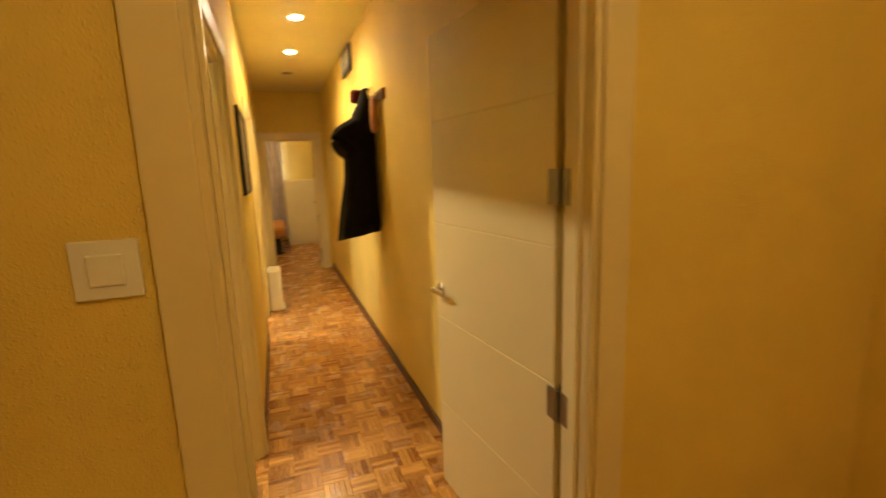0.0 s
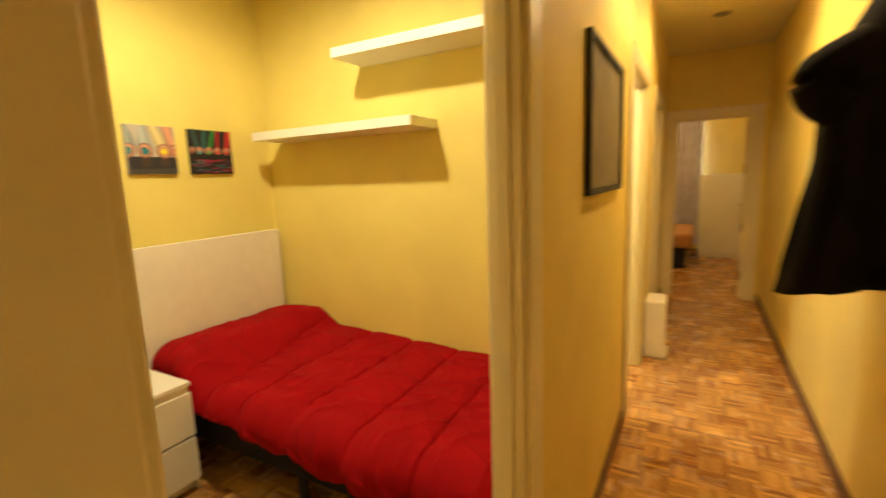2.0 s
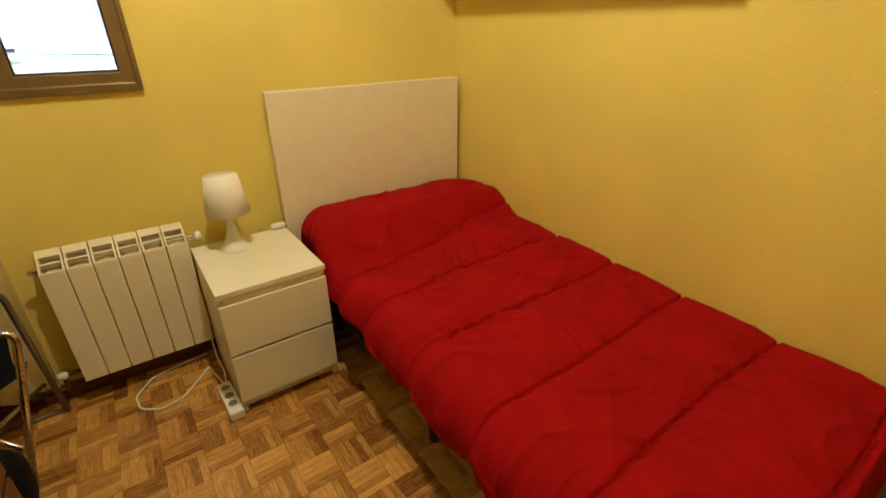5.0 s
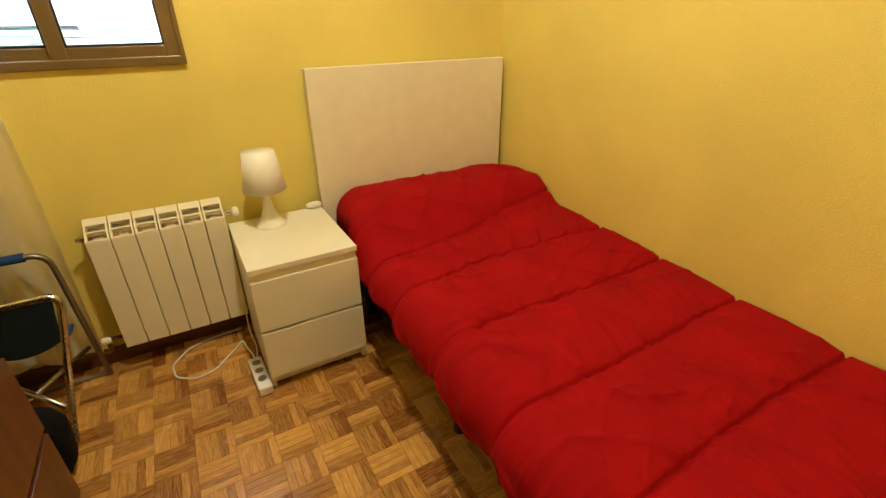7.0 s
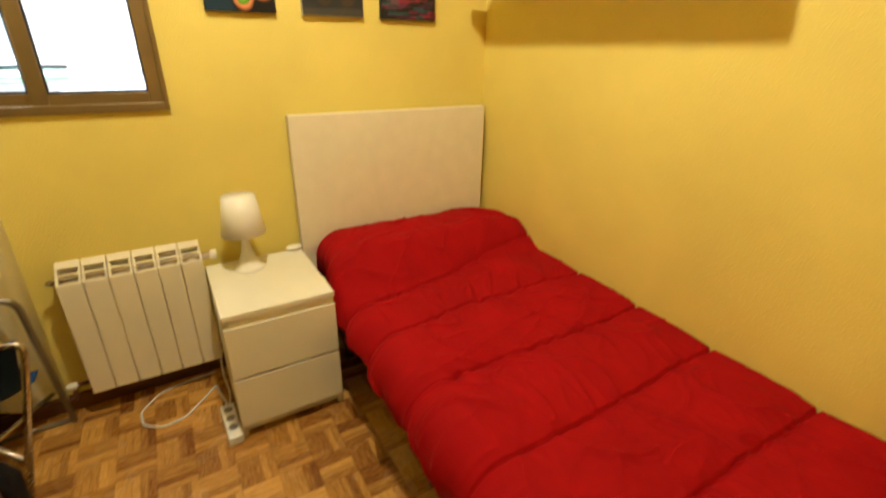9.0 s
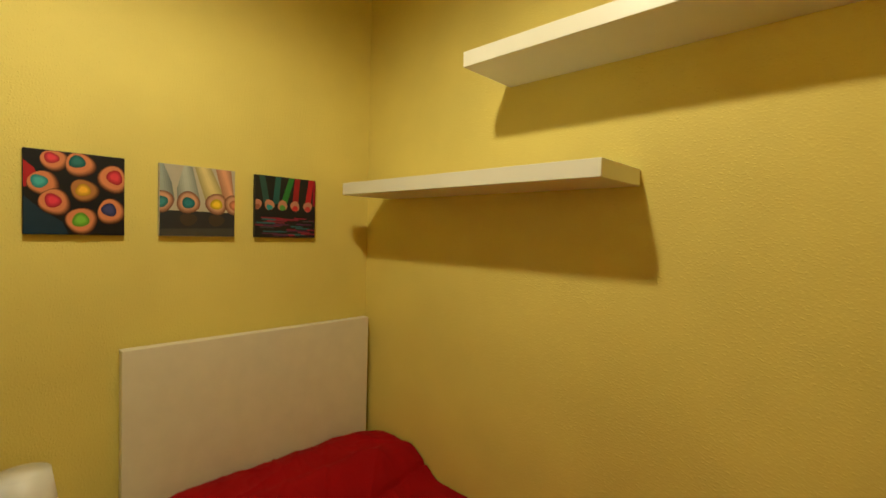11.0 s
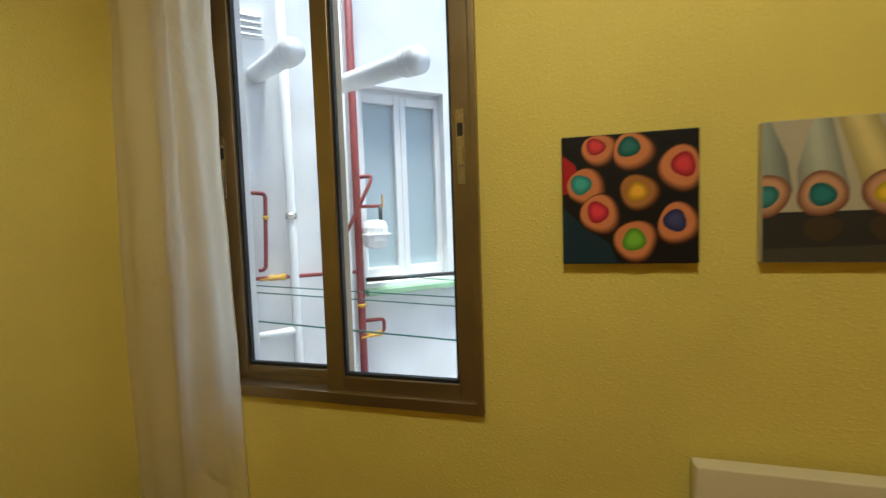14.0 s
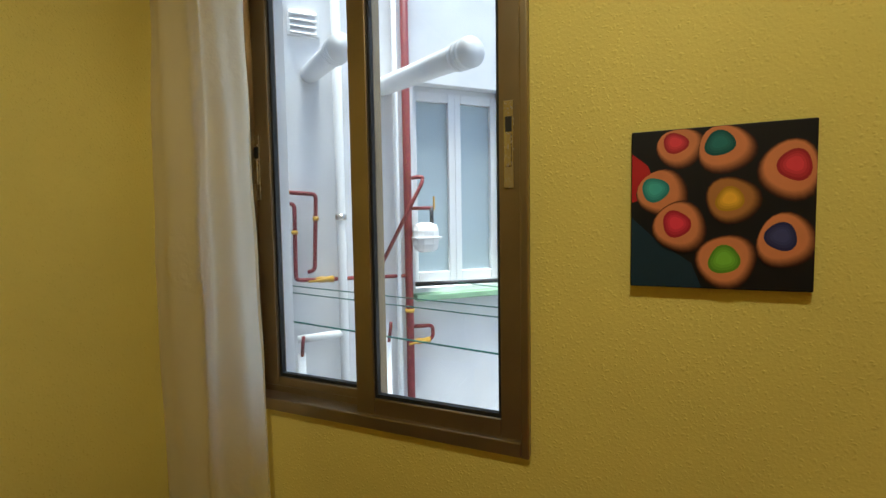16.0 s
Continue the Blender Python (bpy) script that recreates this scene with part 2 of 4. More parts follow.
def tube(name, pts, r, mat, parent=None, bend=0.0, seg=10):
    bm = bmesh.new()
    add_tube(bm, rounded(pts, bend) if bend else pts, r, seg)
    return finish(name, bm, mat, parent, True)


def lathe(name, at, profile, mat, parent=None, seg=32, axis="z"):
    bm = bmesh.new()
    turn = {"z": Matrix(), "x": Matrix.Rotation(radians(90), 4, "Y"), "y": Matrix.Rotation(radians(-90), 4, "X")}[axis]
    rings = []
    for r, h in profile:
        rings.append([bm.verts.new(Vector(at) + turn @ Vector((r * math.cos(k * 2 * math.pi / seg), r * math.sin(k * 2 * math.pi / seg), h))) for k in range(seg)])
    for q, s in zip(rings, rings[1:]):
        for k in range(seg):
            bm.faces.new((q[k], q[(k + 1) % seg], s[(k + 1) % seg], s[k]))
    bm.faces.new(rings[0][::-1])
    bm.faces.new(rings[-1])
    o = finish(name, bm, mat, parent)
    for p in o.data.polygons:
        p.use_smooth = len(p.vertices) == 4
    return o


def thing(name, at, label, category, group="", kind=""):
    o = new(name)
    o.location = at
    scene_objects.append(o)
    return tagged(o, label, category, group, kind)


scene_objects = []


def adopt(parent, *parts):
    """Parent parts made in world places to an Empty at its base."""
    inv = Matrix.Translation(parent.location).inverted()
    for p in parts:
        p.parent = parent
        p.matrix_parent_inverse = inv


# ---- structure ----
def wall(name, lo, hi, mat, holes=(), label="yellow painted spatter plaster wall"):
    """A wall slab; holes are (from, to, sill, head) along its longer side."""
    bm = bmesh.new()
    ax = 0 if hi[0] - lo[0] > hi[1] - lo[1] else 1
    cuts = sorted(holes)
    at = lo[ax]

    def part(a, b, z0, z1):
        l, h = list(lo), list(hi)
        l[ax], h[ax], l[2], h[2] = a, b, z0, z1
        if b - a > 1e-4 and z1 - z0 > 1e-4:
            add_box(bm, l, h)
    for a, b, z0, z1 in cuts:
        part(at, a, lo[2], hi[2])
        part(a, b, lo[2], z0)
        part(a, b, z1, hi[2])
        at = b
    part(at, hi[ax], lo[2], hi[2])
    return tagged(finish(name, bm, mat), label, "wall", kind="structure")


W, S, H = -2.47, 4.235, 2.80          # window wall, shelf wall, ceiling
CL, CR, CE = -0.232, 0.722, 7.87     # corridor: left and right faces, end
DN, DF, HEAD = 2.165, 2.998, 2.03      # bedroom door opening
WY0, WY1, WZ0, WZ1 = 2.06, 2.795, 1.179, 2.36   # window
N = 1.82                             # bedroom's near wall
wall("wall_window", (W - 0.08, N - 0.1, 0), (W, S + 0.1, H), YELLOW, [(WY0, WY1, WZ0, WZ1)])
wall("wall_window_outside", (W - 0.18, N - 0.1, 0), (W - 0.08, S + 0.1, H), COURT, [(WY0, WY1, WZ0, WZ1)], "white rendered outer face of the window wall")
wall("wall_shelf", (W, S, 0), (CL - 0.075, S + 0.1, H), YELLOW)
wall("wall_behind_door", (W, N - 0.1, 0), (CL - 0.075, N, H), YELLOW)
wall("wall_bedroom_door", (CL - 0.075, 1.615, 0), (CL, CE, H), HALLPAINT, [(DN, DF, 0, HEAD), (4.78, 5.58, 0, HEAD), (6.22, 7.02, 0, HEAD)])
wall("wall_corridor", (CR, 1.615, 0), (CR + 0.12, CE, H), HALLPAINT)
wall("wall_corridor_end", (-2.3, CE, 0), (2.0, CE + 0.1, H), HALLPAINT, [(-0.15, 0.59, 0, 2.0)])
wall("wall_entry", (-1.6, 1.495, 0), (1.9, 1.615, H), HALLPAINT, [(-0.18, 0.712, 0, 2.04)])
wall("wall_hall_left", (-1.7, -1.4, 0), (-1.6, 1.615, H), HALLPAINT)
wall("wall_hall_right", (1.9, -1.4, 0), (2.0, 1.615, H), HALLPAINT)
wall("wall_hall_back", (-1.6, -1.5, 0), (1.9, -1.4, H), HALLPAINT)
wall("wall_side_room_far", (-2.4, S + 0.1, 0), (-2.3, CE + 0.1, H), CEILING, label="pale painted wall of the side room")
wall("wall_side_partition", (-2.3, 5.95, 0), (CL - 0.075, 6.05, H), CEILING, label="pale painted partition wall")
wall("wall_far_room_left", (-2.4, CE + 0.1, 0), (-2.3, 11.6, H), HALLPAINT)
wall("wall_far_room_right", (1.0, CE + 0.1, 0), (1.1, 11.6, H), HALLPAINT)
wall("wall_far_room_back", (-2.4, 11.5, 0), (1.1, 11.6, H), HALLPAINT, [(-1.1, 0.15, 0.95, 2.3)])


def ceiling(name, x0, y0, x1, y1, z, label):
    return tagged(box(name, (x0, y0, z), (x1, y1, z + 0.1), CEILING), label, "ceiling", kind="structure")


ceiling("ceiling_bedroom", W - 0.28, N - 0.1, CL - 0.075, S + 0.1, H, "cream painted bedroom ceiling")
ceiling("ceiling_corridor", CL - 0.075, 1.615, CR + 0.12, CE, 2.675, "cream painted corridor ceiling")
ceiling("ceiling_hall", -1.7, -1.5, 2.0, 1.615, H, "cream painted hall ceiling")
ceiling("ceiling_side_room", -2.4, S + 0.1, CL - 0.075, CE, H + 0.003, "cream painted side room ceiling")
ceiling("ceiling_far_room", -2.4, CE, 1.1, 11.6, H + 0.006, "cream painted far room ceiling")
floor = tagged(box("floor", (-2.47, -1.5, -0.12), (2.0, 11.6, -0.006), GROUT), "dark joints and bed of a wooden mosaic parquet floor", "floor", kind="structure")


def skirting(name, lo, hi):
    return tagged(box(name, lo, hi, BASEWOOD, bevel=0.003), "dark brown wooden skirting board", "baseboard", kind="structure")


skirting("baseboard_window", (W, N, 0), (W + 0.014, S, 0.075))
skirting("baseboard_shelf", (W + 0.014, S - 0.014, 0), (CL - 0.075, S, 0.075))
skirting("baseboard_near", (W + 0.014, N, 0), (CL - 0.075, N + 0.014, 0.075))
skirting("baseboard_right", (CR - 0.013, 1.64, 0), (CR, CE, 0.07))
skirting("baseboard_left_a", (CL, DF + 0.095, 0), (CL + 0.013, 4.68, 0.07))
skirting("baseboard_left_b", (CL, 5.675, 0), (CL + 0.013, 6.125, 0.07))
skirting("baseboard_left_c", (CL, 7.115, 0), (CL + 0.013, CE, 0.07))
skirting("baseboard_left_d", (CL, 1.64, 0), (CL + 0.013, DN - 0.092, 0.07))


def door_frame(name, ax, face0, face1, a, b, head, label):
    """Lining and casings of an opening in a wall from face0 to face1; the opening runs a..b along ax."""
    bm = bmesh.new()

    def put(u0, u1, v0, v1, z0, z1, bev=0.004):
        lo = (v0, u0, z0) if ax == "y" else (u0, v0, z0)
        hi = (v1, u1, z1) if ax == "y" else (u1, v1, z1)
        add_box(bm, lo, hi, bev)
    t = 0.022
    put(a - 0.002, a + t, face0 - 0.003, face1 + 0.003, 0, head)
    put(b - t, b + 0.002, face0 - 0.003, face1 + 0.003, 0, head)
    put(a - 0.002, b + 0.002, face0 - 0.0045, face1 + 0.0045, head - t, head + 0.002)
    mid = (face0 + face1) / 2
    put(a + t, a + t + 0.012, mid - 0.02, mid + 0.015, 0, head - t, 0.002)
    put(b - t - 0.012, b - t, mid - 0.02, mid + 0.015, 0, head - t, 0.002)
    put(a + t, b - t, mid - 0.02, mid + 0.015, head - t - 0.012, head - t, 0.002)
    for v0, v1 in ((face0 - 0.016, face0 - 0.001), (face1 + 0.001, face1 + 0.016)):
        put(a - 0.085, a + 0.006, v0, v1, 0, head + 0.085)
        put(b - 0.003, b + 0.085, v0, v1, 0, head + 0.085)
        put(a - 0.0855, b + 0.0855, v0 - 0.0015, v1 + 0.0015, head - 0.006, head + 0.0855)
    return tagged(finish(name, bm, LACQUER), label, "door frame", kind="structure")


door_frame("door_frame_1", "y", CL - 0.075, CL, DN, DF, HEAD, "cream lacquered door lining and casing")
door_frame("door_frame_2", "x", 1.495, 1.615, -0.18, 0.712, 2.04, "cream lacquered door lining and casing")
door_frame("door_frame_3", "y", CL - 0.075, CL, 4.78, 5.58, HEAD, "cream lacquered door lining and casing")
door_frame("door_frame_4", "y", CL - 0.075, CL, 6.22, 7.02, HEAD, "cream lacquered door lining and casing")
door_frame("door_frame_5", "x", CE, CE + 0.1, -0.15, 0.59, 2.0, "cream lacquered door lining and casing")
strike = box("strike_plate", (CL - 0.058, DF - 0.0245, 0.99), (CL - 0.025, DF - 0.0215, 1.09), STEEL, bevel=0.001)
tagged(strike, "steel strike plate set in the door lining", "strike plate", kind="structure")


def door_leaf(name, hinge, angle, width, label, lever=1.0, height=2.02):
    """A lacquered leaf with grooved panels, hinge at its origin, running along +x when angle is 0."""
    o = thing(name, hinge, label, "door", kind="structure")
    gaps = [0, 0.42, 0.84, 1.26, 1.68, height]
    bm = bmesh.new()
    add_box(bm, (0.004, -0.0165, 0.008), (width, 0.0165, height))
    for z0, z1 in zip(gaps, gaps[1:]):
        add_box(bm, (0.0035, -0.0195, z0 + (0.009 if z0 == 0 else 0.003)), (width - (-0.0005), 0.0195, z1 - (0.003 if z1 < height else -0.001)), 0.0018)
    body = finish("leaf", bm, LACQUER, o)
    for s in (1, -1):
        r = lathe("rosette", (width - 0.045, s * 0.0195, lever), [(0.026, 0), (0.026, s * 0.006), (0.022, s * 0.009)], STEEL, o, 20, "y")
        bm = bmesh.new()
        add_tube(bm, [(width - 0.045, s * 0.02, lever), (width - 0.045, s * 0.062, lever)], 0.0095, 14)
        a_, c_ = sorted((s * 0.052, s * 0.064))
        add_box(bm, (width - 0.145, a_, lever - 0.013), (width - 0.033, c_, lever + 0.013), 0.0045)
        finish("lever", bm, STEEL, o)
    for z in (0.25, 0.78, 1.42):
        bm = bmesh.new()
        add_tube(bm, [(-0.004, 0, z - 0.055), (-0.004, 0, z + 0.055)], 0.008, 10)
        add_box(bm, (-0.002, -0.02, z - 0.05), (0.0005, 0.02, z + 0.05), 0.001)
        finish("hinge", bm, STEEL, o)
    o.rotation_euler = (0, 0, radians(angle))
    return o


door_leaf("door_1", (CL - 0.06, DN + 0.03, 0), 180 - 10, 0.775, "cream lacquered bedroom door standing open, steel lever", 1.05)
door_leaf("door_2", (0.704, 1.645, 0), 96.4, 0.80, "cream lacquered grooved door standing open along the corridor wall", 0.97)
door_leaf("door_5", (0.555, CE + 0.11, 0), 84, 0.66, "cream lacquered far room door standing open")

for z in (0.78, 1.43):
    bm = bmesh.new()
    add_tube(bm, [(0.682, 1.63, z - 0.05), (0.682, 1.63, z + 0.05)], 0.008, 12)
    add_box(bm, (0.686, 1.585, z - 0.05), (0.6895, 1.622, z + 0.05), 0.0008)
    add_box(bm, (0.678, 1.636, z - 0.05), (0.684, 1.674, z + 0.05), 0.0008)
    tagged(finish("hinge", bm, DARKSTEEL), "steel butt hinge between lining and open door", "hinge", "hall door hinges", "structure")

# ---- window ----
win = thing("window_1", (W, (WY0 + WY1) / 2, WZ0), "bronze aluminium sliding window, closed, two clear panes", "window", kind="structure")
bm = bmesh.new()
fx0, fx1 = W - 0.075, W + 0.018
for lo, hi in (((fx0, WY0, WZ0), (fx1, WY0 + 0.032, WZ1)), ((fx0, WY1 - 0.016, WZ0), (fx1, WY1, WZ1)),
               ((fx0, WY0 + 0.032, WZ0), (fx1 - 0.001, WY1 - 0.016, WZ0 + 0.03)), ((fx0, WY0 + 0.032, WZ1 - 0.03), (fx1 - 0.001, WY1 - 0.016, WZ1))):
    add_box(bm, lo, hi, 0.003)
add_box(bm, (W - 0.03, WY0 + 0.032, WZ0 + 0.03), (W - 0.027, WY1 - 0.016, WZ0 + 0.045))
adopt(win, finish("frame", bm, BRONZE))


def sash(y0, y1, x0, x1, stile_l, stile_r):
    z0, z1 = WZ0 + 0.026, WZ1 - 0.03
    bm = bmesh.new()
    for lo, hi in (((x0, y0, z0), (x1, y0 + stile_l, z1)), ((x0, y1 - stile_r, z0), (x1, y1, z1)),
                   ((x0 + 0.001, y0 + stile_l, z0), (x1 - 0.001, y1 - stile_r, z0 + 0.040)), ((x0 + 0.001, y0 + stile_l, z1 - 0.055), (x1 - 0.001, y1 - stile_r, z1))):
        add_box(bm, lo, hi, 0.0025)
    s = finish("sash", bm, BRONZE)
    xm = (x0 + x1) / 2
    bm = bmesh.new()
    for lo, hi in (((xm - 0.006, y0 + stile_l, z0 + 0.040), (xm + 0.008, y0 + stile_l + 0.006, z1 - 0.055)), ((xm - 0.006, y1 - stile_r - 0.006, z0 + 0.040), (xm + 0.008, y1 - stile_r, z1 - 0.055)),
                   ((xm - 0.006, y0 + stile_l + 0.006, z0 + 0.040), (xm + 0.008, y1 - stile_r - 0.006, z0 + 0.048))):
        add_box(bm, lo, hi)
    gk = finish("gasket", bm, RUBBER)
    p = box("pane", (xm - 0.002, y0 + stile_l, z0 + 0.040), (xm + 0.002, y1 - stile_r, z1 - 0.055), GLASS)
    p.visible_shadow = False
    adopt(win, s, gk, p)


sash(2.40, WY1 - 0.014, W - 0.022, W + 0.006, 0.046, 0.044)
sash(WY0 + 0.028, 2.442, W - 0.062, W - 0.030, 0.05, 0.05)
for y, x in ((2.757, W + 0.006), (2.098, W - 0.030)):
    bm = bmesh.new()
    add_box(bm, (x, y - 0.0095, 1.695), (x + 0.004, y + 0.0095, 1.858), 0.001)
    add_box(bm, (x + 0.003, y - 0.006, 1.735), (x + 0.0085, y + 0.006, 1.797), 0.002)
    lt = finish("latch", bm, STEEL)
    # black block on the plate as the slot's shaded opening; nothing is cut
    slot = box("latch_slot", (x + 0.0035, y - 0.0062, 1.80), (x + 0.0048, y + 0.0062, 1.828), RUBBER)
    adopt(win, lt, slot)

# ---- bedroom: curtain ----
bm = bmesh.new()
nu, nz = 90, 70
grid = []
for j in range(nz + 1):
    z = 0.13 + (2.45 - 0.13) * j / nz
    row = []
    low = 1 - j / nz
    for i in range(nu + 1):
        u = i / nu
        y = 1.885 + (0.322 + 0.04 * low) * u + 0.01 * math.sin(z * 3 + u * 5)
        x = W + 0.085 + 0.024 * math.sin(u * 13 + 0.5 * math.sin(z * 1.7)) * (0.6 + 0.4 * low) + 0.006 * math.sin(u * 31 + z * 1.1) + 0.02 * u * low + 0.006 * noise.noise((u * 4, z * 5, 2))
        row.append(bm.verts.new((x, y, z)))
    grid.append(row)
for a, b in zip(grid, grid[1:]):
    for i in range(nu):
        bm.faces.new((a[i], a[i + 1], b[i + 1], b[i]))
curtain = finish("curtain", bm, SHEER, None, True)
tagged(curtain, "cream cloth curtain with crinkled patches, drawn aside at the window", "curtain")
nt = SHEER.node_tree
b_ = nt.nodes["Principled BSDF"]
tr = nt.nodes.new("ShaderNodeBsdfTranslucent")
tr.inputs["Color"].default_value = (0.95, 0.9, 0.78, 1)
mx = nt.nodes.new("ShaderNodeMixShader")
mx.inputs[0].default_value = 0.64
nt.links.new(b_.outputs[0], mx.inputs[1])
nt.links.new(tr.outputs[0], mx.inputs[2])
nt.links.new(mx.outputs[0], nt.nodes["Material Output"].inputs["Surface"])
geo = nt.nodes["Geometry"]
sep = nt.nodes.new("ShaderNodeSeparateXYZ")
nt.links.new(geo.outputs["Position"], sep.inputs[0])
cr = nt.nodes.new("ShaderNodeTexNoise")
cr.inputs["Scale"].default_value, cr.inputs["Detail"].default_value = 55, 2
nt.links.new(geo.outputs["Position"], cr.inputs["Vector"])
total = None


def sums(op, a, b):
    m = nt.nodes.new("ShaderNodeMath")
    m.operation = op
    for k, v in ((0, a), (1, b)):
        if isinstance(v, float):
            m.inputs[k].default_value = v
        else:
            nt.links.new(v, m.inputs[k])
    return m.outputs[0]


for z, ez, y, ey in ((1.56, 0.095, 1.99, 0.075), (2.12, 0.2, 2.14, 0.07), (1.08, 0.12, 2.16, 0.06), (0.7, 0.1, 1.98, 0.07)):   # crinkled patches
    dz = sums("POWER", sums("MULTIPLY", sums("ABSOLUTE", sums("SUBTRACT", sep.outputs["Z"], z), 0.0), 1.0 / ez), 2.0)
    dy = sums("POWER", sums("MULTIPLY", sums("ABSOLUTE", sums("SUBTRACT", sep.outputs["Y"], y), 0.0), 1.0 / ey), 2.0)
    inside = sums("MINIMUM", sums("MAXIMUM", sums("MULTIPLY", sums("SUBTRACT", 1.0, sums("ADD", dz, dy)), 4.0), 0.0), 1.0)
    total = inside if total is None else sums("ADD", total, inside)
m5 = nt.nodes.new("ShaderNodeMath")
m5.operation = "MULTIPLY"
nt.links.new(total, m5.inputs[0])
nt.links.new(cr.outputs[0], m5.inputs[1])
bp2 = nt.nodes.new("ShaderNodeBump")
bp2.inputs["Strength"].default_value, bp2.inputs["Distance"].default_value = 0.8, 0.012
nt.links.new(m5.outputs[0], bp2.inputs["Height"])
nt.links.new(nt.nodes["Bump"].outputs[0], bp2.inputs["Normal"])
nt.links.new(bp2.outputs[0], b_.inputs["Normal"])
rail = tube("curtain_rod", [(W + 0.09, 1.85, 2.47), (W + 0.09, 3.0, 2.47)], 0.01, STEEL)
tagged(rail, "thin steel curtain rod above the window", "curtain rod")
for y in (1.88, 2.9):
    tube("bracket", [(W, y, 2.47), (W + 0.09, y, 2.47)], 0.007, STEEL, rail, 0, 8)

# ---- bedroom: shelves ----
for z, x0, x1, lab in ((1.71, -2.30, -1.145, "long white floating wall shelf, empty"), (2.095, -1.626, -0.38, "long white floating wall shelf, empty")):
    sh = box("wall_shelf", (x0, S - 0.262, z), (x1, S, z + 0.05), WHITE, bevel=0.002)
    tagged(sh, lab, "shelf", "floating shelves above the bed")

# ---- bedroom: bed ----
bed = thing("bed", (-1.4, 3.7, 0), "single bed made up with a red quilted cover, dark base", "bed")
bm = bmesh.new()
add_box(bm, (-2.36, 3.30, 0.16), (-0.46, 4.18, 0.39), 0.012)
mb = finish("base", bm, BASECLOTH)
for x in (-2.25, -1.4, -0.6):
    for y in (3.34, 4.1):
        adopt(bed, tube("leg", [(x, y, 0), (x, y, 0.165)], 0.024, RUBBER, None, 0, 12))
mt = box("mattress", (-2.36, 3.31, 0.39), (-0.45, 4.185, 0.43), PLASTIC, bevel=0.015)
adopt(bed, mb, mt)
BX0, BX1, BY0, BY1 = -2.375, -0.40, 3.195, 4.231
SEAMS = [-1.955, -1.667, -1.35, -1.04, -0.732, -0.43]


def seam_gap(x, y):
    """Distance along the bed to the nearest quilting seam."""
    return min(abs(x - q - (0.13 * (3.85 - y) if k == 0 else 0) - 0.008 * math.sin(y * 6 + q * 7)) for k, q in enumerate(SEAMS))


def ridge(a, width):
    return math.exp(-abs(a) / width)


def quilt_z(x, y):
    """Height of the cover's top: pillow hump, quilted channels, wrinkles and gathers."""
    p = max(0.0, min(1.0, (-1.91 - x) / 0.22))
    p = p * p * (3 - 2 * p)
    edge = min(1.0, max(0.0, (x - BX0) / 0.09))
    hump = 0.158 * p * (0.8 + 0.2 * math.sqrt(edge))
    hump *= 1 - 0.4 * max(0.0, (3.42 - y) / 0.2) ** 2 if y < 3.42 else 1
    hump *= 1 - 0.12 * max(0.0, (y - 4.0) / 0.23) ** 2 if y > 4.0 else 1
    slope = float(np.interp(x, [-2.6, -2.15, -2.0, -1.65, -1.35, -1.05, -0.7], [0.0, 0.0, 0.045, 0.04, 0.022, 0.010, 0.0])) * (0.45 + 0.55 * (y - 3.2))
    d = seam_gap(x, y)
    puff = 0.022 * (1 - math.exp(-(d / 0.06) ** 1.2)) * (1 - 0.55 * max(0.0, (y - 4.05) / 0.18))
    groove = -0.015 * math.exp(-(d / 0.0055) ** 2)
    u, v = x * 0.9 + y * 0.42, y * 0.9 - x * 0.42
    warp = noise.noise((x * 2.2, y * 2.2, 6.0)) * 0.35
    w1 = noise.noise((u * 3.0 + warp, v * 7 + warp * 4, 1.7))
    w2 = noise.noise((x * 5.0, y * 15 + warp * 6, 3.9))
    w3 = noise.noise((u * 6 - warp * 3, v * 4 + x * 2, 8.1))
    soft = noise.noise((x * 4, y * 3, 1.3)) * 0.008
    calm = 1 - 0.7 * max(0.0, (y - 4.08) / 0.15)
    wrinkle = (0.0145 * ridge(w1, 0.06) + 0.005 * ridge(w2, 0.14) + 0.007 * ridge(w3, 0.07) * (1 + 0.4 * p)) * calm * (0.35 + 0.65 * min(1.0, (x - BX0) / 0.12))
    gather = (0.004 * math.sin(y * 70 + 9 * noise.noise((x * 2, y * 5, 2))) + 0.004 * noise.noise((x * 6, y * 28, 5))) * math.exp(-(d / 0.03) ** 2) * calm
    return 0.460 + hump + slope + puff + groove + soft + wrinkle + gather


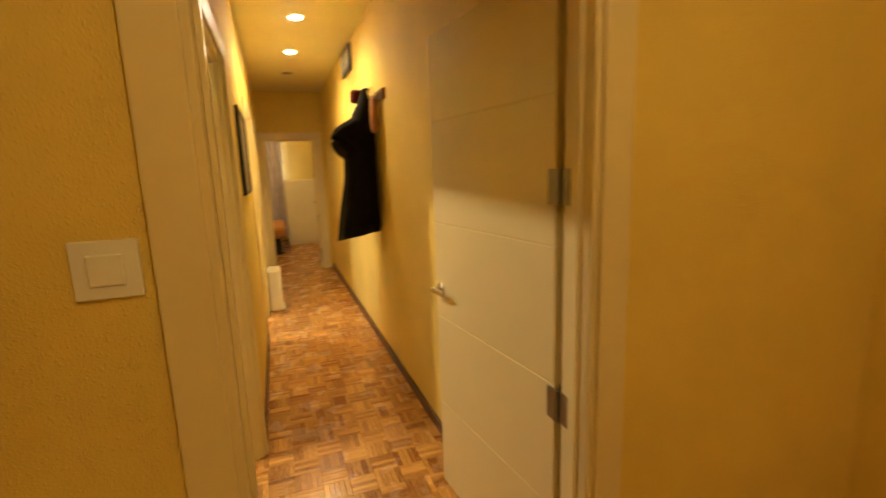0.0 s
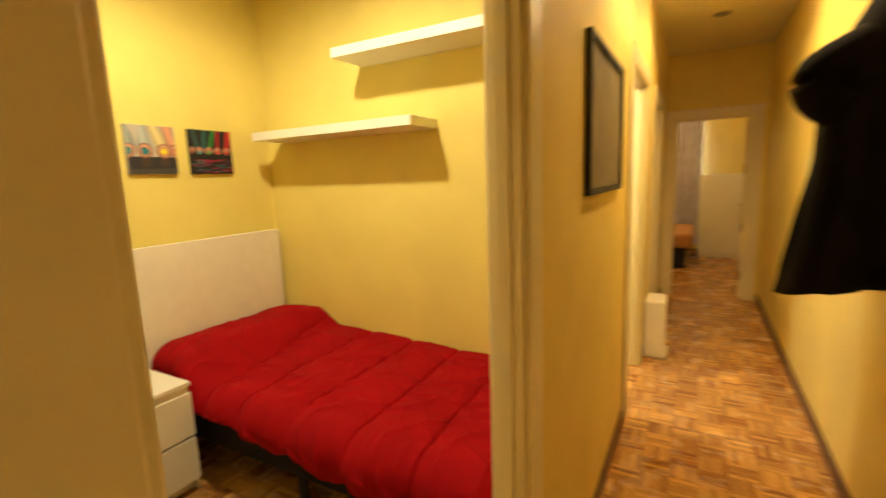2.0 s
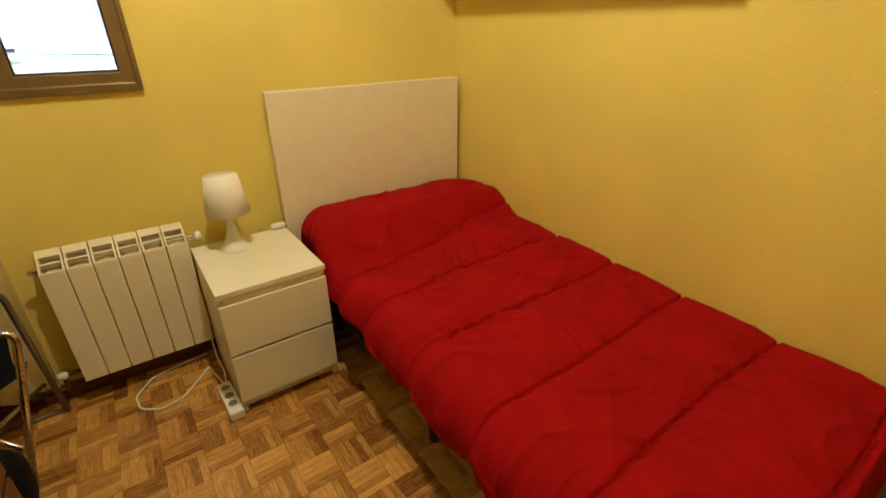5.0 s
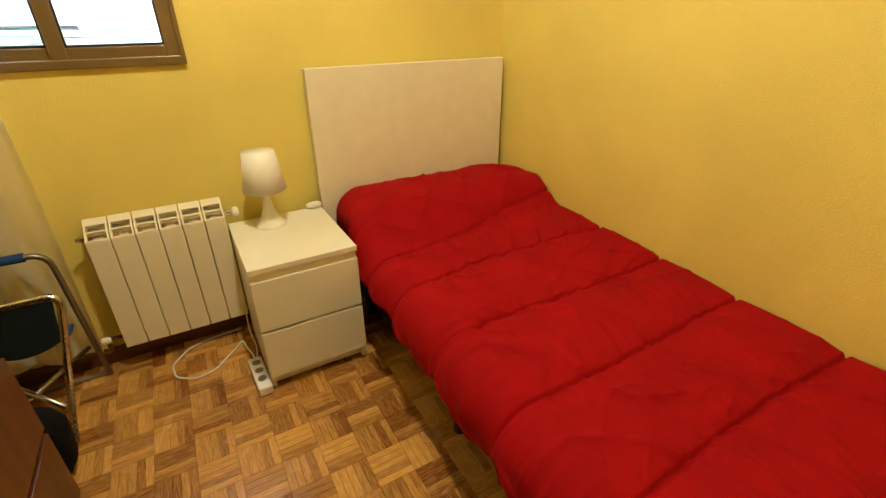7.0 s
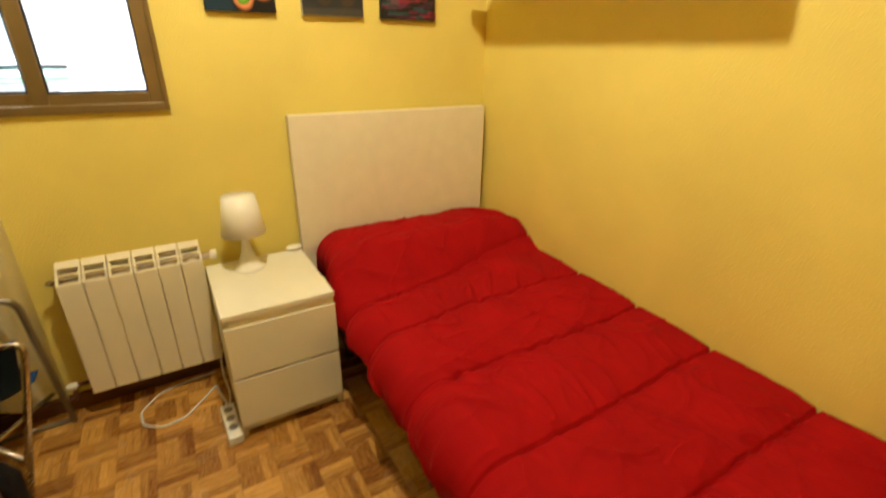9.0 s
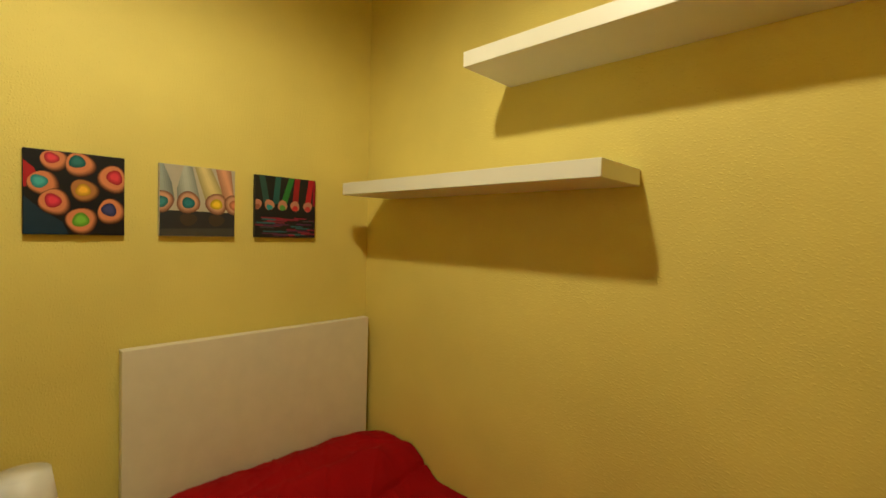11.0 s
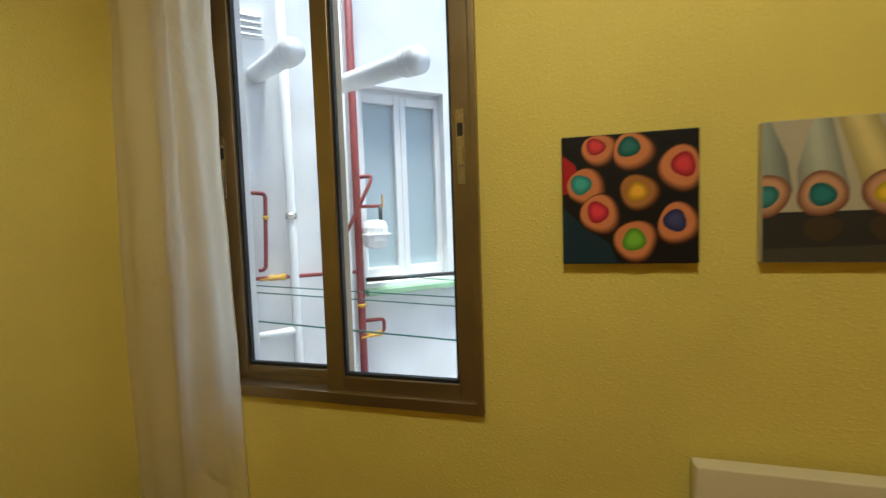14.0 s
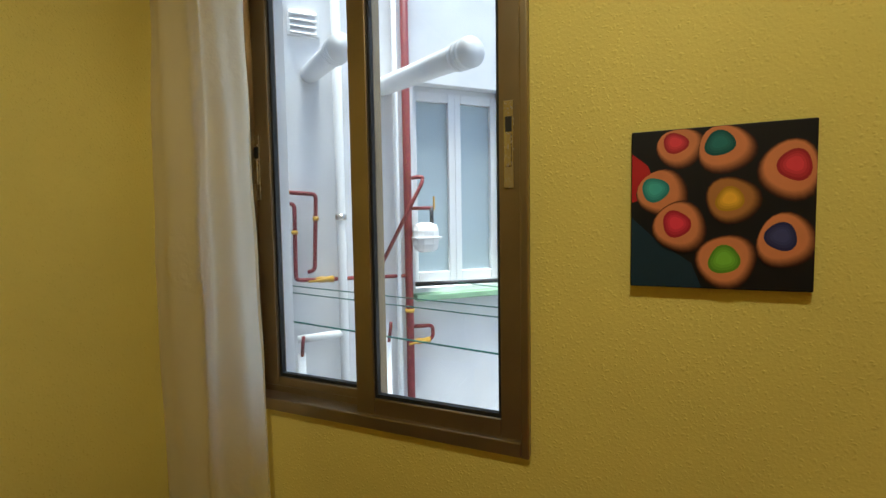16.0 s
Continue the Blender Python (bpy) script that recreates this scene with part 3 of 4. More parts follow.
bm = bmesh.new()
nx, ntop, nside, nround = 460, 130, 30, 14
R = 0.115
rows = []
for i in range(nx + 1):
    x = BX0 + (BX1 - BX0) * i / nx
    row = []
    dseam = seam_gap(x, 3.3)
    hem = float(np.interp(x, [-2.38, -1.9, -1.63, -1.4, -1.0, -0.4], [0.41, 0.385, 0.345, 0.31, 0.262, 0.25])) + 0.012 * noise.noise((x * 5, 0, 9)) + 0.014 * math.exp(-(dseam / 0.04) ** 2)
    headside = max(0.0, min(1.0, (-1.95 - x) / 0.3))
    out = 0.020 * (1 - math.exp(-(dseam / 0.055) ** 1.4))
    y0 = BY0 + 0.065 * headside + 0.02 - out
    top = quilt_z(x, y0 + R)
    for j in range(nside):                       # hanging side, from the hem up
        s = j / nside
        z = hem + (top - R - hem) * s
        k = 1 - s
        fold = 0.008 * k * math.sin(x * 23 + 2.2 * noise.noise((x * 2.3, 3, 1))) + 0.014 * k * noise.noise((x * 9, z * 4, 5)) + 0.007 * noise.noise((x * 22, z * 9, 2))
        fold += 0.013 * ridge(noise.noise((x * 9 + z * 7, z * 3, 4)), 0.09)
        row.append(bm.verts.new((x, y0 - fold + 0.02 * k * k, z)))
    for j in range(nround):                      # round shoulder
        t_ = j / nround
        a = t_ * math.pi / 2
        fold = (0.007 * noise.noise((x * 22, (top - R) * 9, 2)) + 0.013 * ridge(noise.noise((x * 9 + (top - R) * 7, (top - R) * 3, 4)), 0.09)) * (1 - t_)
        row.append(bm.verts.new((x, y0 + R - (R + fold) * math.cos(a), top - R + R * math.sin(a))))
    for j in range(ntop + 1):
        y = y0 + R + (BY1 - y0 - R) * j / ntop
        z = quilt_z(x, y)
        if j == ntop:
            z -= 0.05
        row.append(bm.verts.new((x, y - (0.003 if j == ntop else 0), z)))
    rows.append(row)
for a, b in zip(rows, rows[1:]):
    for j in range(len(a) - 1):
        bm.faces.new((a[j], b[j], b[j + 1], a[j + 1]))
for end, sgn in ((rows[-1], 1), (rows[0], -1)):   # drop over the foot, tuck at the head
    prev = end
    for k in range(1, 15):
        cur = []
        for j, v in enumerate(end):
            drop = (v.co.z - 0.15) * (k / 14) if sgn > 0 else min(0.16, max(0, v.co.z - 0.3)) * k / 14
            w = 0.012 * math.sin(v.co.y * 19 + k * 0.1) * k / 14
            cur.append(bm.verts.new((v.co.x + sgn * (min(k, 4) * 0.006 + w * (sgn > 0)) if sgn > 0 else v.co.x - min(k, 3) * 0.005, v.co.y, v.co.z - drop)))
        for j in range(len(end) - 1):
            q = (prev[j], cur[j], cur[j + 1], prev[j + 1])
            bm.faces.new(q if sgn > 0 else q[::-1])
        prev = cur
cover = finish("quilt", bm, RED, None, True)
cover["label"] = "red quilted cotton cover, creased"
pil = box("pillow", (-2.372, 3.272, 0.43), (-2.08, 4.1, 0.525), PLASTIC, bevel=0.04)
adopt(bed, cover, pil)
hb = box("headboard", (-2.445, 3.205, 0.12), (-2.405, 4.205, 1.142), CREAM, bevel=0.003)
hb["label"] = "plain cream board headboard"
adopt(bed, hb)

# ---- bedroom: nightstand ----
ns = thing("nightstand", (-2.17, 3.0, 0), "white laminate two-drawer bedside cabinet", "nightstand")
NX0, NX1, NY0, NY1 = -2.41, -1.935, 2.797, 3.197
bm = bmesh.new()
add_box(bm, (NX0, NY0, 0), (NX1 - 0.022, NY0 + 0.018, 0.528), 0.001)
add_box(bm, (NX0, NY1 - 0.018, 0), (NX1 - 0.022, NY1, 0.528), 0.001)
add_box(bm, (NX0, NY0, 0.528), (NX1, NY1, 0.55), 0.002)
add_box(bm, (NX0, NY0 + 0.018, 0.03), (NX0 + 0.01, NY1 - 0.018, 0.528))
add_box(bm, (NX0, NY0 + 0.018, 0.045), (NX1 - 0.024, NY1 - 0.018, 0.065))
add_box(bm, (NX1 - 0.028, NY0 + 0.018, 0.475), (NX1 - 0.012, NY1 - 0.018, 0.5279), 0.001)
add_box(bm, (NX1 - 0.05, NY0 + 0.018, 0.012), (NX1 - 0.035, NY1 - 0.018, 0.06), 0.001)
parts = [finish("body", bm, WHITE)]
for z0, z1 in ((0.285, 0.496), (0.062, 0.274)):
    bm = bmesh.new()
    add_box(bm, (NX1 - 0.02, NY0 + 0.001, z0), (NX1 - 0.001, NY1 - 0.001, z1), 0.002)
    add_box(bm, (NX1 - 0.3, NY0 + 0.03, z0 + 0.02), (NX1 - 0.0205, NY1 - 0.03, z0 + 0.14))
    parts.append(finish("drawer", bm, WHITE))
adopt(ns, *parts)

# ---- bedroom: table lamp and cord switch ----
tl = thing("table_lamp", (-2.31, 2.957, 0.55), "small white plastic table lamp, switched off", "lamp")
parts = [lathe("foot", (-2.31, 2.957, 0.55), [(0.062, 0), (0.062, 0.004), (0.05, 0.014), (0.034, 0.04), (0.022, 0.075), (0.016, 0.11), (0.014, 0.17)], PLASTIC)]
bm = bmesh.new()
prof = [(0.086, 0.157), (0.0745, 0.233), (0.063, 0.313)]
segs = 40
rg = [[bm.verts.new((-2.31 + r * math.cos(k * 2 * math.pi / segs), 2.957 + r * math.sin(k * 2 * math.pi / segs), 0.55 + h)) for k in range(segs)] for r, h in prof[:3]]
for q, s in zip(rg, rg[1:]):
    for k in range(segs):
        bm.faces.new((q[k], q[(k + 1) % segs], s[(k + 1) % segs], s[k]))
bm.faces.new([bm.verts.new(v.co) for v in rg[-1]])
shade = finish("shade", bm, PLASTIC, None, True)
md = shade.modifiers.new("thick", "SOLIDIFY")
md.thickness = 0.002
parts.append(shade)
adopt(tl, *parts)
sw = lathe("cord_switch", (-2.395, 3.165, 0.566), [(0.006, -0.035), (0.013, -0.028), (0.016, 0.0), (0.013, 0.026), (0.006, 0.033)], PLASTIC, None, 16, "y")
tagged(sw, "small white inline lamp switch on the cabinet top", "switch")


# ---- bedroom: radiator ----
rad = thing("radiator", (-2.41, 2.55, 0.117), "white enamelled aluminium radiator with six sections", "radiator")
RY0, RY1, RZ0, RZ1 = 2.312, 2.792, 0.117, 0.672
pitch_ = (RY1 - RY0) / 6
parts = []
proto = None
for k in range(6):
    if proto is None:
        bm = bmesh.new()
        w = pitch_
        add_box(bm, (-2.372, 0.0015, RZ0), (-2.36, w - 0.0015, RZ1 - 0.075), 0.003)        # front plate
        add_box(bm, (-2.44, w / 2 - 0.016, RZ0 + 0.02), (-2.372, w / 2 + 0.016, RZ1 - 0.08))  # water way
        add_box(bm, (-2.452, 0.004, RZ0 + 0.01), (-2.444, w - 0.004, RZ1 - 0.03))             # back plate
        tilt = Matrix.Translation((-2.362, 0, RZ1 - 0.075)) @ Matrix.Rotation(radians(34), 4, "Y")
        for a, b in ((0.0, 0.007), (0.040, 0.047), (0.074, 0.108)):                           # head grille
            add_box(bm, (-b, 0.002, -0.012), (-a, w - 0.002, 0.004), 0.0015, tilt)
        for y in (0.002, w - 0.009):
            add_box(bm, (-0.1075, y, -0.05), (-0.0005, y + 0.007, 0.0035), 0.001, tilt)
        add_box(bm, (-2.44, 0.002, RZ1 - 0.11), (-2.375, w - 0.002, RZ1 - 0.1))
        proto = finish("section", bm, RADWHITE)
        s = proto
    else:
        s = new("section", proto.data)
    s.location = (0, RY0 + k * pitch_, 0)
    parts.append(s)
bm = bmesh.new()
add_tube(bm, [(-2.40, RY0 - 0.03, RZ1 - 0.07), (-2.40, RY0 - 0.012, RZ1 - 0.07), (-2.40, RY1 + 0.03, RZ1 - 0.07)], [0.006, 0.013, 0.013], 10)
parts.append(tube("plug", [(-2.40, RY1, RZ0 + 0.04), (-2.40, RY1 + 0.03, RZ0 + 0.04)], 0.012, STEEL))
parts.append(finish("plug", bm, STEEL))
parts.append(lathe("valve_cap", (-2.40, RY1 + 0.03, RZ1 - 0.07), [(0.012, 0), (0.02, 0.006), (0.02, 0.02), (0.015, 0.026)], PLASTIC, None, 16, "y"))
parts.append(tube("pipe", [(-2.40, RY1 + 0.03, RZ0 + 0.04), (-2.40, RY1 + 0.02, 0.0)], 0.008, DARKSTEEL))
parts.append(tube("pipe", [(-2.41, RY0 + 0.02, RZ0 + 0.03), (-2.41, RY0 - 0.06, RZ0 + 0.03), (-2.41, RY0 - 0.06, 0.085), (-2.41, 1.845, 0.085)], 0.009, BASEWOOD, None, 0.02))
parts.append(lathe("drain_valve", (-2.41, RY0 - 0.085, RZ0 + 0.028), [(0.008, 0), (0.015, 0.006), (0.015, 0.03), (0.009, 0.04)], PLASTIC, None, 12, "y"))
adopt(rad, *parts)

# ---- bedroom: power strip and cable ----
ps = thing("power_strip", (-2.03, 2.765, 0), "white three-way power strip on the floor", "power strip")
m_ = Matrix.Translation((-2.03, 2.765, 0)) @ Matrix.Rotation(radians(2), 4, "Z")
parts = [box("case", (-0.105, -0.027, 0.0), (0.105, 0.027, 0.04), PLASTIC, bevel=0.006, turn=m_)]
for dx in (-0.062, -0.008, 0.046):
    parts.append(lathe("socket", m_ @ Vector((dx, 0, 0.036)), [(0.0205, 0.0045), (0.0205, 0.0062), (0.018, 0.0064)], PLASTIC, None, 20))
    # dark raised disc: the shade inside the socket, put into its colour
    parts.append(lathe("socket_well", m_ @ Vector((dx, 0, 0.0405)), [(0.0165, 0.0), (0.0165, 0.0025)], DARKSTEEL, None, 20))
parts.append(tube("cable", [(-2.132, 2.765, 0.02), (-2.2, 2.76, 0.012), (-2.27, 2.745, 0.008), (-2.33, 2.74, 0.007), (-2.28, 2.70, 0.006), (-2.18, 2.61, 0.006), (-2.16, 2.53, 0.006), (-2.21, 2.46, 0.006), (-2.30, 2.45, 0.006), (-2.39, 2.52, 0.006), (-2.42, 2.62, 0.006), (-2.43, 2.75, 0.006)], 0.0042, PLASTIC, None, 0.025))
parts.append(tube("lamp_cord", [(-2.132, 2.772, 0.025), (-2.22, 2.785, 0.03), (-2.30, 2.775, 0.06), (-2.40, 2.785, 0.20)], 0.003, PLASTIC, None, 0.03))
adopt(ps, *parts)

# ---- bedroom: folding chair with bag ----
ch = thing("folding_chair", (-2.2, 2.0, 0), "folding tube chair with blue canvas seat beside the curtain", "chair")
parts = [tube("back_frame", [(-2.385, 2.222, 0.0), (-2.30, 2.215, 0.615), (-2.30, 1.87, 0.615), (-2.385, 1.86, 0.0)], 0.0105, DARKSTEEL, None, 0.06, 12),
         tube("grip", [(-2.30, 1.92, 0.615), (-2.30, 2.155, 0.615)], 0.016, BLUE, None, 0, 12),
         tube("front_frame", [(-2.035, 2.135, 0.0), (-2.10, 2.255, 0.545), (-2.10, 1.875, 0.545), (-2.035, 1.89, 0.0)], 0.0115, STEEL, None, 0.045, 12),
         tube("floor_bar", [(-2.385, 2.222, 0.011), (-2.385, 1.86, 0.011)], 0.010, DARKSTEEL),
         tube("brace", [(-2.36, 2.20, 0.17), (-2.06, 1.89, 0.09)], 0.009, STEEL),
         tube("brace", [(-2.36, 1.88, 0.17), (-2.06, 2.15, 0.14)], 0.009, STEEL)]
bm = bmesh.new()
rows = []
for i in range(13):
    u = i / 12
    row = []
    for j in range(15):
        v = j / 14
        hw = 0.175 - 0.05 * math.sin(u * math.pi) * 0.6 - 0.04 * u
        row.append(bm.verts.new((-2.10 - 0.22 * u, 2.05 + (v - 0.5) * 2 * hw + 0.01, 0.556 - 0.26 * math.sin(u * 1.9) - 0.05 * math.sin(v * math.pi) * math.sin(u * math.pi))))
    rows.append(row)
for a, b in zip(rows, rows[1:]):
    for j in range(14):
        bm.faces.new((a[j], a[j + 1], b[j + 1], b[j]))
seat = finish("seat", bm, BLUE, None, True)
md = seat.modifiers.new("thick", "SOLIDIFY")
md.thickness = 0.004
parts.append(seat)
adopt(ch, *parts)


def soft_bag(name, at, size, seed, label, category, mat):
    bm = bmesh.new()
    bmesh.ops.create_icosphere(bm, subdivisions=4, radius=1)
    for v in bm.verts:
        p = v.co.copy()
        q = Vector([math.copysign(abs(c) ** 0.55, c) for c in p])
        k = 1 + 0.12 * noise.noise(p * 1.6 + Vector((seed, 0, 0))) + 0.05 * noise.noise(p * 5 + Vector((seed, 3, 0)))
        v.co = Vector((q.x * size[0] * k, q.y * size[1] * k, max(-1, q.z) * size[2] * k))
    low = min(v.co.z for v in bm.verts)
    for v in bm.verts:
        v.co += Vector(at) - Vector((0, 0, low))
    o = finish(name, bm, mat, None, True)
    return tagged(o, label, category)


soft_bag("backpack", (-2.24, 1.94, 0.36), (0.09, 0.115, 0.26), 3, "black cloth backpack resting on the folding chair", "bag", BLACKCLOTH)
soft_bag("shoulder_bag", (-1.90, 2.06, 0.0), (0.07, 0.12, 0.13), 8, "black cloth bag on the floor by the dresser", "bag", BLACKCLOTH)
dr = thing("dresser", (-1.35, 1.95, 0), "dark red-brown wooden chest of drawers behind the door", "dresser")
parts = [box("body", (-1.76, N + 0.016, 0.0), (-1.12, 2.18, 0.86), BROWNWOOD, bevel=0.004), box("top", (-1.78, N + 0.015, 0.86), (-1.10, 2.20, 0.885), BROWNWOOD, bevel=0.004)]
for z in (0.06, 0.33, 0.60):
    parts.append(box("drawer", (-1.74, 2.18, z), (-1.14, 2.196, z + 0.25), BROWNWOOD, bevel=0.003))
adopt(dr, *parts)

# ---- bedroom: three canvas prints of coloured pencils ----
INK = {}


def ink(r, g, b):
    key = (r, g, b)
    if key not in INK:
        INK[key] = material("print_ink", key, 0.5, vary=0.06, scale=30, fine=400, bump=0.06, spec=0.3)
    return INK[key]


def canvas(y0, y1, z0, z1, ground, label):
    o = thing("canvas_print", (W, (y0 + y1) / 2, z0), label, "picture", "three canvas prints on the wall")
    adopt(o, box("canvas", (W + 0.001, y0, z0), (W + 0.02, y1, z1), ink(*ground), bevel=0.002))
    w, h, layer = y1 - y0, z1 - z0, [0]

    def poly(pts, color, name="patch"):
        layer[0] += 1
        x = W + 0.0203 + 0.00003 * layer[0]
        bm = bmesh.new()
        vs = [bm.verts.new((x, y0 + min(0.995, max(0.005, u)) * w, z0 + min(0.995, max(0.005, v)) * h)) for u, v in pts]
        bm.faces.new(vs)
        bmesh.ops.triangulate(bm, faces=bm.faces[:])
        ob = finish(name, bm, ink(*color))
        adopt(o, ob)

    def blob(u, v, r, color, ry=None, wob=0.06, seed=0, pts=22):
        ry = ry or r
        out = []
        for k in range(pts):
            a = k * 2 * math.pi / pts
            q = 1 + wob * math.sin(a * 3 + seed) + wob * 0.6 * math.sin(a * 2 + seed * 2.1)
            out.append((u + r * q * math.cos(a), v + ry * q * math.sin(a)))
        poly(out, color)
    return poly, blob


SKIN, SHADE, DEEP = (0.5, 0.19, 0.10), (0.2, 0.05, 0.03), (0.005, 0.005, 0.009)
poly, blob = canvas(2.970, 3.221, 1.521, 1.777, DEEP, "square canvas print of coloured pencil ends on black")
poly([(0, 0), (0.42, 0), (0.36, 0.16), (0.16, 0.3), (0, 0.45)], (0.008, 0.03, 0.06))
poly([(0, 0.86), (0.1, 0.78), (0.16, 0.62), (0.02, 0.55), (0, 0.55)], (0.45, 0.012, 0.02))


def mixed(a, b, k):
    return tuple(round(p + (q - p) * k, 4) for p, q in zip(a, b))


LIT = (0.66, 0.23, 0.10)
for u, v, rx, ry, du, dv, core in ((0.29, 0.877, 0.14, 0.125, -0.03, 0.04, (0.62, 0.03, 0.06)), (0.54, 0.853, 0.165, 0.145, -0.035, 0.045, (0.01, 0.14, 0.15)), (0.87, 0.71, 0.165, 0.18, 0.02, 0.035, (0.58, 0.025, 0.05)),
                                   (0.19, 0.60, 0.15, 0.155, -0.045, 0.03, (0.05, 0.36, 0.38)), (0.578, 0.547, 0.15, 0.145, -0.015, 0.01, (0.75, 0.4, 0.02)), (0.855, 0.30, 0.155, 0.165, -0.025, 0.03, (0.03, 0.035, 0.16)),
                                   (0.29, 0.386, 0.155, 0.165, -0.02, 0.025, (0.62, 0.02, 0.06)), (0.548, 0.175, 0.17, 0.165, -0.01, 0.015, (0.17, 0.44, 0.03))):
    wood_lit = LIT if core[0] < 0.7 else (0.42, 0.17, 0.05)
    for k in range(12):                          # pencil end, shaded edge to lit wood
        q = k / 11
        blob(u + du * 0.6 * q - 0.012 * q, v + dv * 0.6 * q + 0.012 * q, rx * (1 - 0.32 * q), mixed((0.03, 0.007, 0.006), wood_lit, min(1, q * 1.5) ** 1.3), ry * (1 - 0.32 * q), 0.05, u * 9 + v * 4)
    for k in range(4):                           # coloured core
        q = k / 3
        blob(u + du, v + dv - 0.006 * (1 - q), rx * (0.52 - 0.26 * q), mixed(tuple(c * 0.6 for c in core), tuple(min(1, c * 1.2 + 0.015) for c in core), q), ry * (0.52 - 0.28 * q), 0.07, u * 5)
poly, blob = canvas(3.322, 3.581, 1.521, 1.777, (0.5, 0.45, 0.36), "square canvas print of pale pencils above a dark table")
poly([(0, 0), (1, 0), (1, 0.36), (0, 0.36)], (0.03, 0.03, 0.035))
poly([(0, 0.0), (1, 0.0), (1, 0.13), (0, 0.10)], (0.06, 0.055, 0.05))
for u, top, c in ((0.04, 0.0, (0.3, 0.34, 0.33)), (0.37, 0.3, (0.42, 0.45, 0.42)), (0.74, 0.55, (0.66, 0.55, 0.25)), (1.0, 0.83, (0.68, 0.33, 0.2))):
    for k in range(5):
        q = k / 4
        g = 1 - 0.75 * q
        poly([(u - 0.15 * g, 0.5), (u + 0.15 * g, 0.5), (top + 0.11 * g, 1), (top - 0.11 * g, 1)], tuple(round(w_ * (0.62 + 0.5 * q), 4) for w_ in c))
poly([(0.05, 1), (0.3, 1), (0.2, 0.62)], (0.48, 0.43, 0.36))
for u, core in ((0.02, (0.04, 0.2, 0.22)), (0.36, (0.02, 0.16, 0.19)), (0.735, (0.72, 0.5, 0.03)), (1.0, (0.55, 0.2, 0.1))):
    for k in range(5):
        q = k / 4
        blob(u, 0.48 + 0.012 * q, 0.155 - 0.05 * q, mixed((0.2, 0.08, 0.05), (0.62, 0.33, 0.21), q), 0.155 - 0.05 * q, 0.04, u * 7)
    for k in range(3):
        blob(u, 0.475, 0.085 - 0.02 * k, tuple(round(c * (0.7 + 0.3 * k), 4) for c in core), 0.08 - 0.02 * k, 0.05, u * 5)
for u in (0.36, 0.735):
    blob(u, 0.24, 0.11, (0.06, 0.04, 0.03), 0.09, 0.05, u)
poly, blob = canvas(3.661, 3.932, 1.521, 1.775, (0.014, 0.014, 0.016), "square canvas print of a row of pencils on black")
for u, top, c in ((0.18, 0.1, (0.03, 0.08, 0.07)), (0.32, 0.36, (0.02, 0.1, 0.1)), (0.45, 0.58, (0.03, 0.2, 0.04)), (0.64, 0.68, (0.3, 0.012, 0.02)), (0.86, 0.92, (0.45, 0.015, 0.025)), (1.0, 1.0, (0.3, 0.01, 0.03))):
    poly([(u - 0.05, 0.55), (u + 0.05, 0.55), (top + 0.045, 1), (top - 0.045, 1)], c)
for u, core in ((0.02, (0.3, 0.1, 0.06)), (0.22, (0.04, 0.28, 0.3)), (0.43, (0.1, 0.3, 0.06)), (0.64, (0.5, 0.03, 0.04)), (0.86, (0.5, 0.05, 0.06))):
    blob(u, 0.53, 0.078, (0.5, 0.22, 0.14), 0.085, 0.06, u * 7)
    blob(u, 0.49, 0.05, core, 0.045, 0.08, u * 5)
rnd = random.Random(4)
for k in range(34):
    u, v = rnd.random(), 0.03 + 0.30 * rnd.random()
    c = rnd.choice([(0.3, 0.02, 0.05), (0.03, 0.13, 0.15), (0.22, 0.03, 0.06), (0.1, 0.03, 0.08), (0.06, 0.06, 0.07)])
    l = 0.07 + 0.12 * rnd.random()
    poly([(u - l, v - 0.008), (u + l, v - 0.02 * rnd.random()), (u + l, v + 0.012), (u - l, v + 0.016)], c)

# ---- bedroom: ceiling lamp ----
cl = thing("ceiling_lamp", (BULB[0], BULB[1], H), "bare bulb in a small white ceiling holder, lit", "lamp")
adopt(cl, lathe("holder", (BULB[0], BULB[1], H - 0.035), [(0.028, 0), (0.05, 0.012), (0.055, 0.0345)], PLASTIC))

# ---- corridor and hall things ----
sp = thing("light_switch", (-0.33, 1.495, 1.34), "cream plastic rocker light switch plate on the wall", "switch")
bm = bmesh.new()
add_box(bm, (-0.388, 1.483, 1.285), (-0.284, 1.495, 1.389), 0.003)
adopt(sp, finish("plate", bm, PLASTIC), box("rocker", (-0.364, 1.478, 1.309), (-0.308, 1.4845, 1.365), PLASTIC, bevel=0.003))


def framed(name, x, y0, y1, z0, z1, out, label, mat, inner):
    o = thing(name, (x, (y0 + y1) / 2, z0), label, "picture frame")
    b = 0.022
    bm = bmesh.new()
    a, c = sorted((x, x + out * 0.022))
    for lo, hi in (((a, y0, z0), (c, y1, z0 + b)), ((a, y0, z1 - b), (c, y1, z1)), ((a, y0, z0 + b), (c, y0 + b, z1 - b)), ((a, y1 - b, z0 + b), (c, y1, z1 - b))):
        add_box(bm, lo, hi, 0.002)
    p, q = sorted((x + out * 0.001, x + out * 0.010))
    r, s = sorted((x + out * 0.0125, x + out * 0.0145))
    adopt(o, finish("frame", bm, mat), box("print", (p, y0 + b, z0 + b), (q, y1 - b, z1 - b), inner), box("glass", (r, y0 + b, z0 + b), (s, y1 - b, z1 - b), GLASS))
    return o


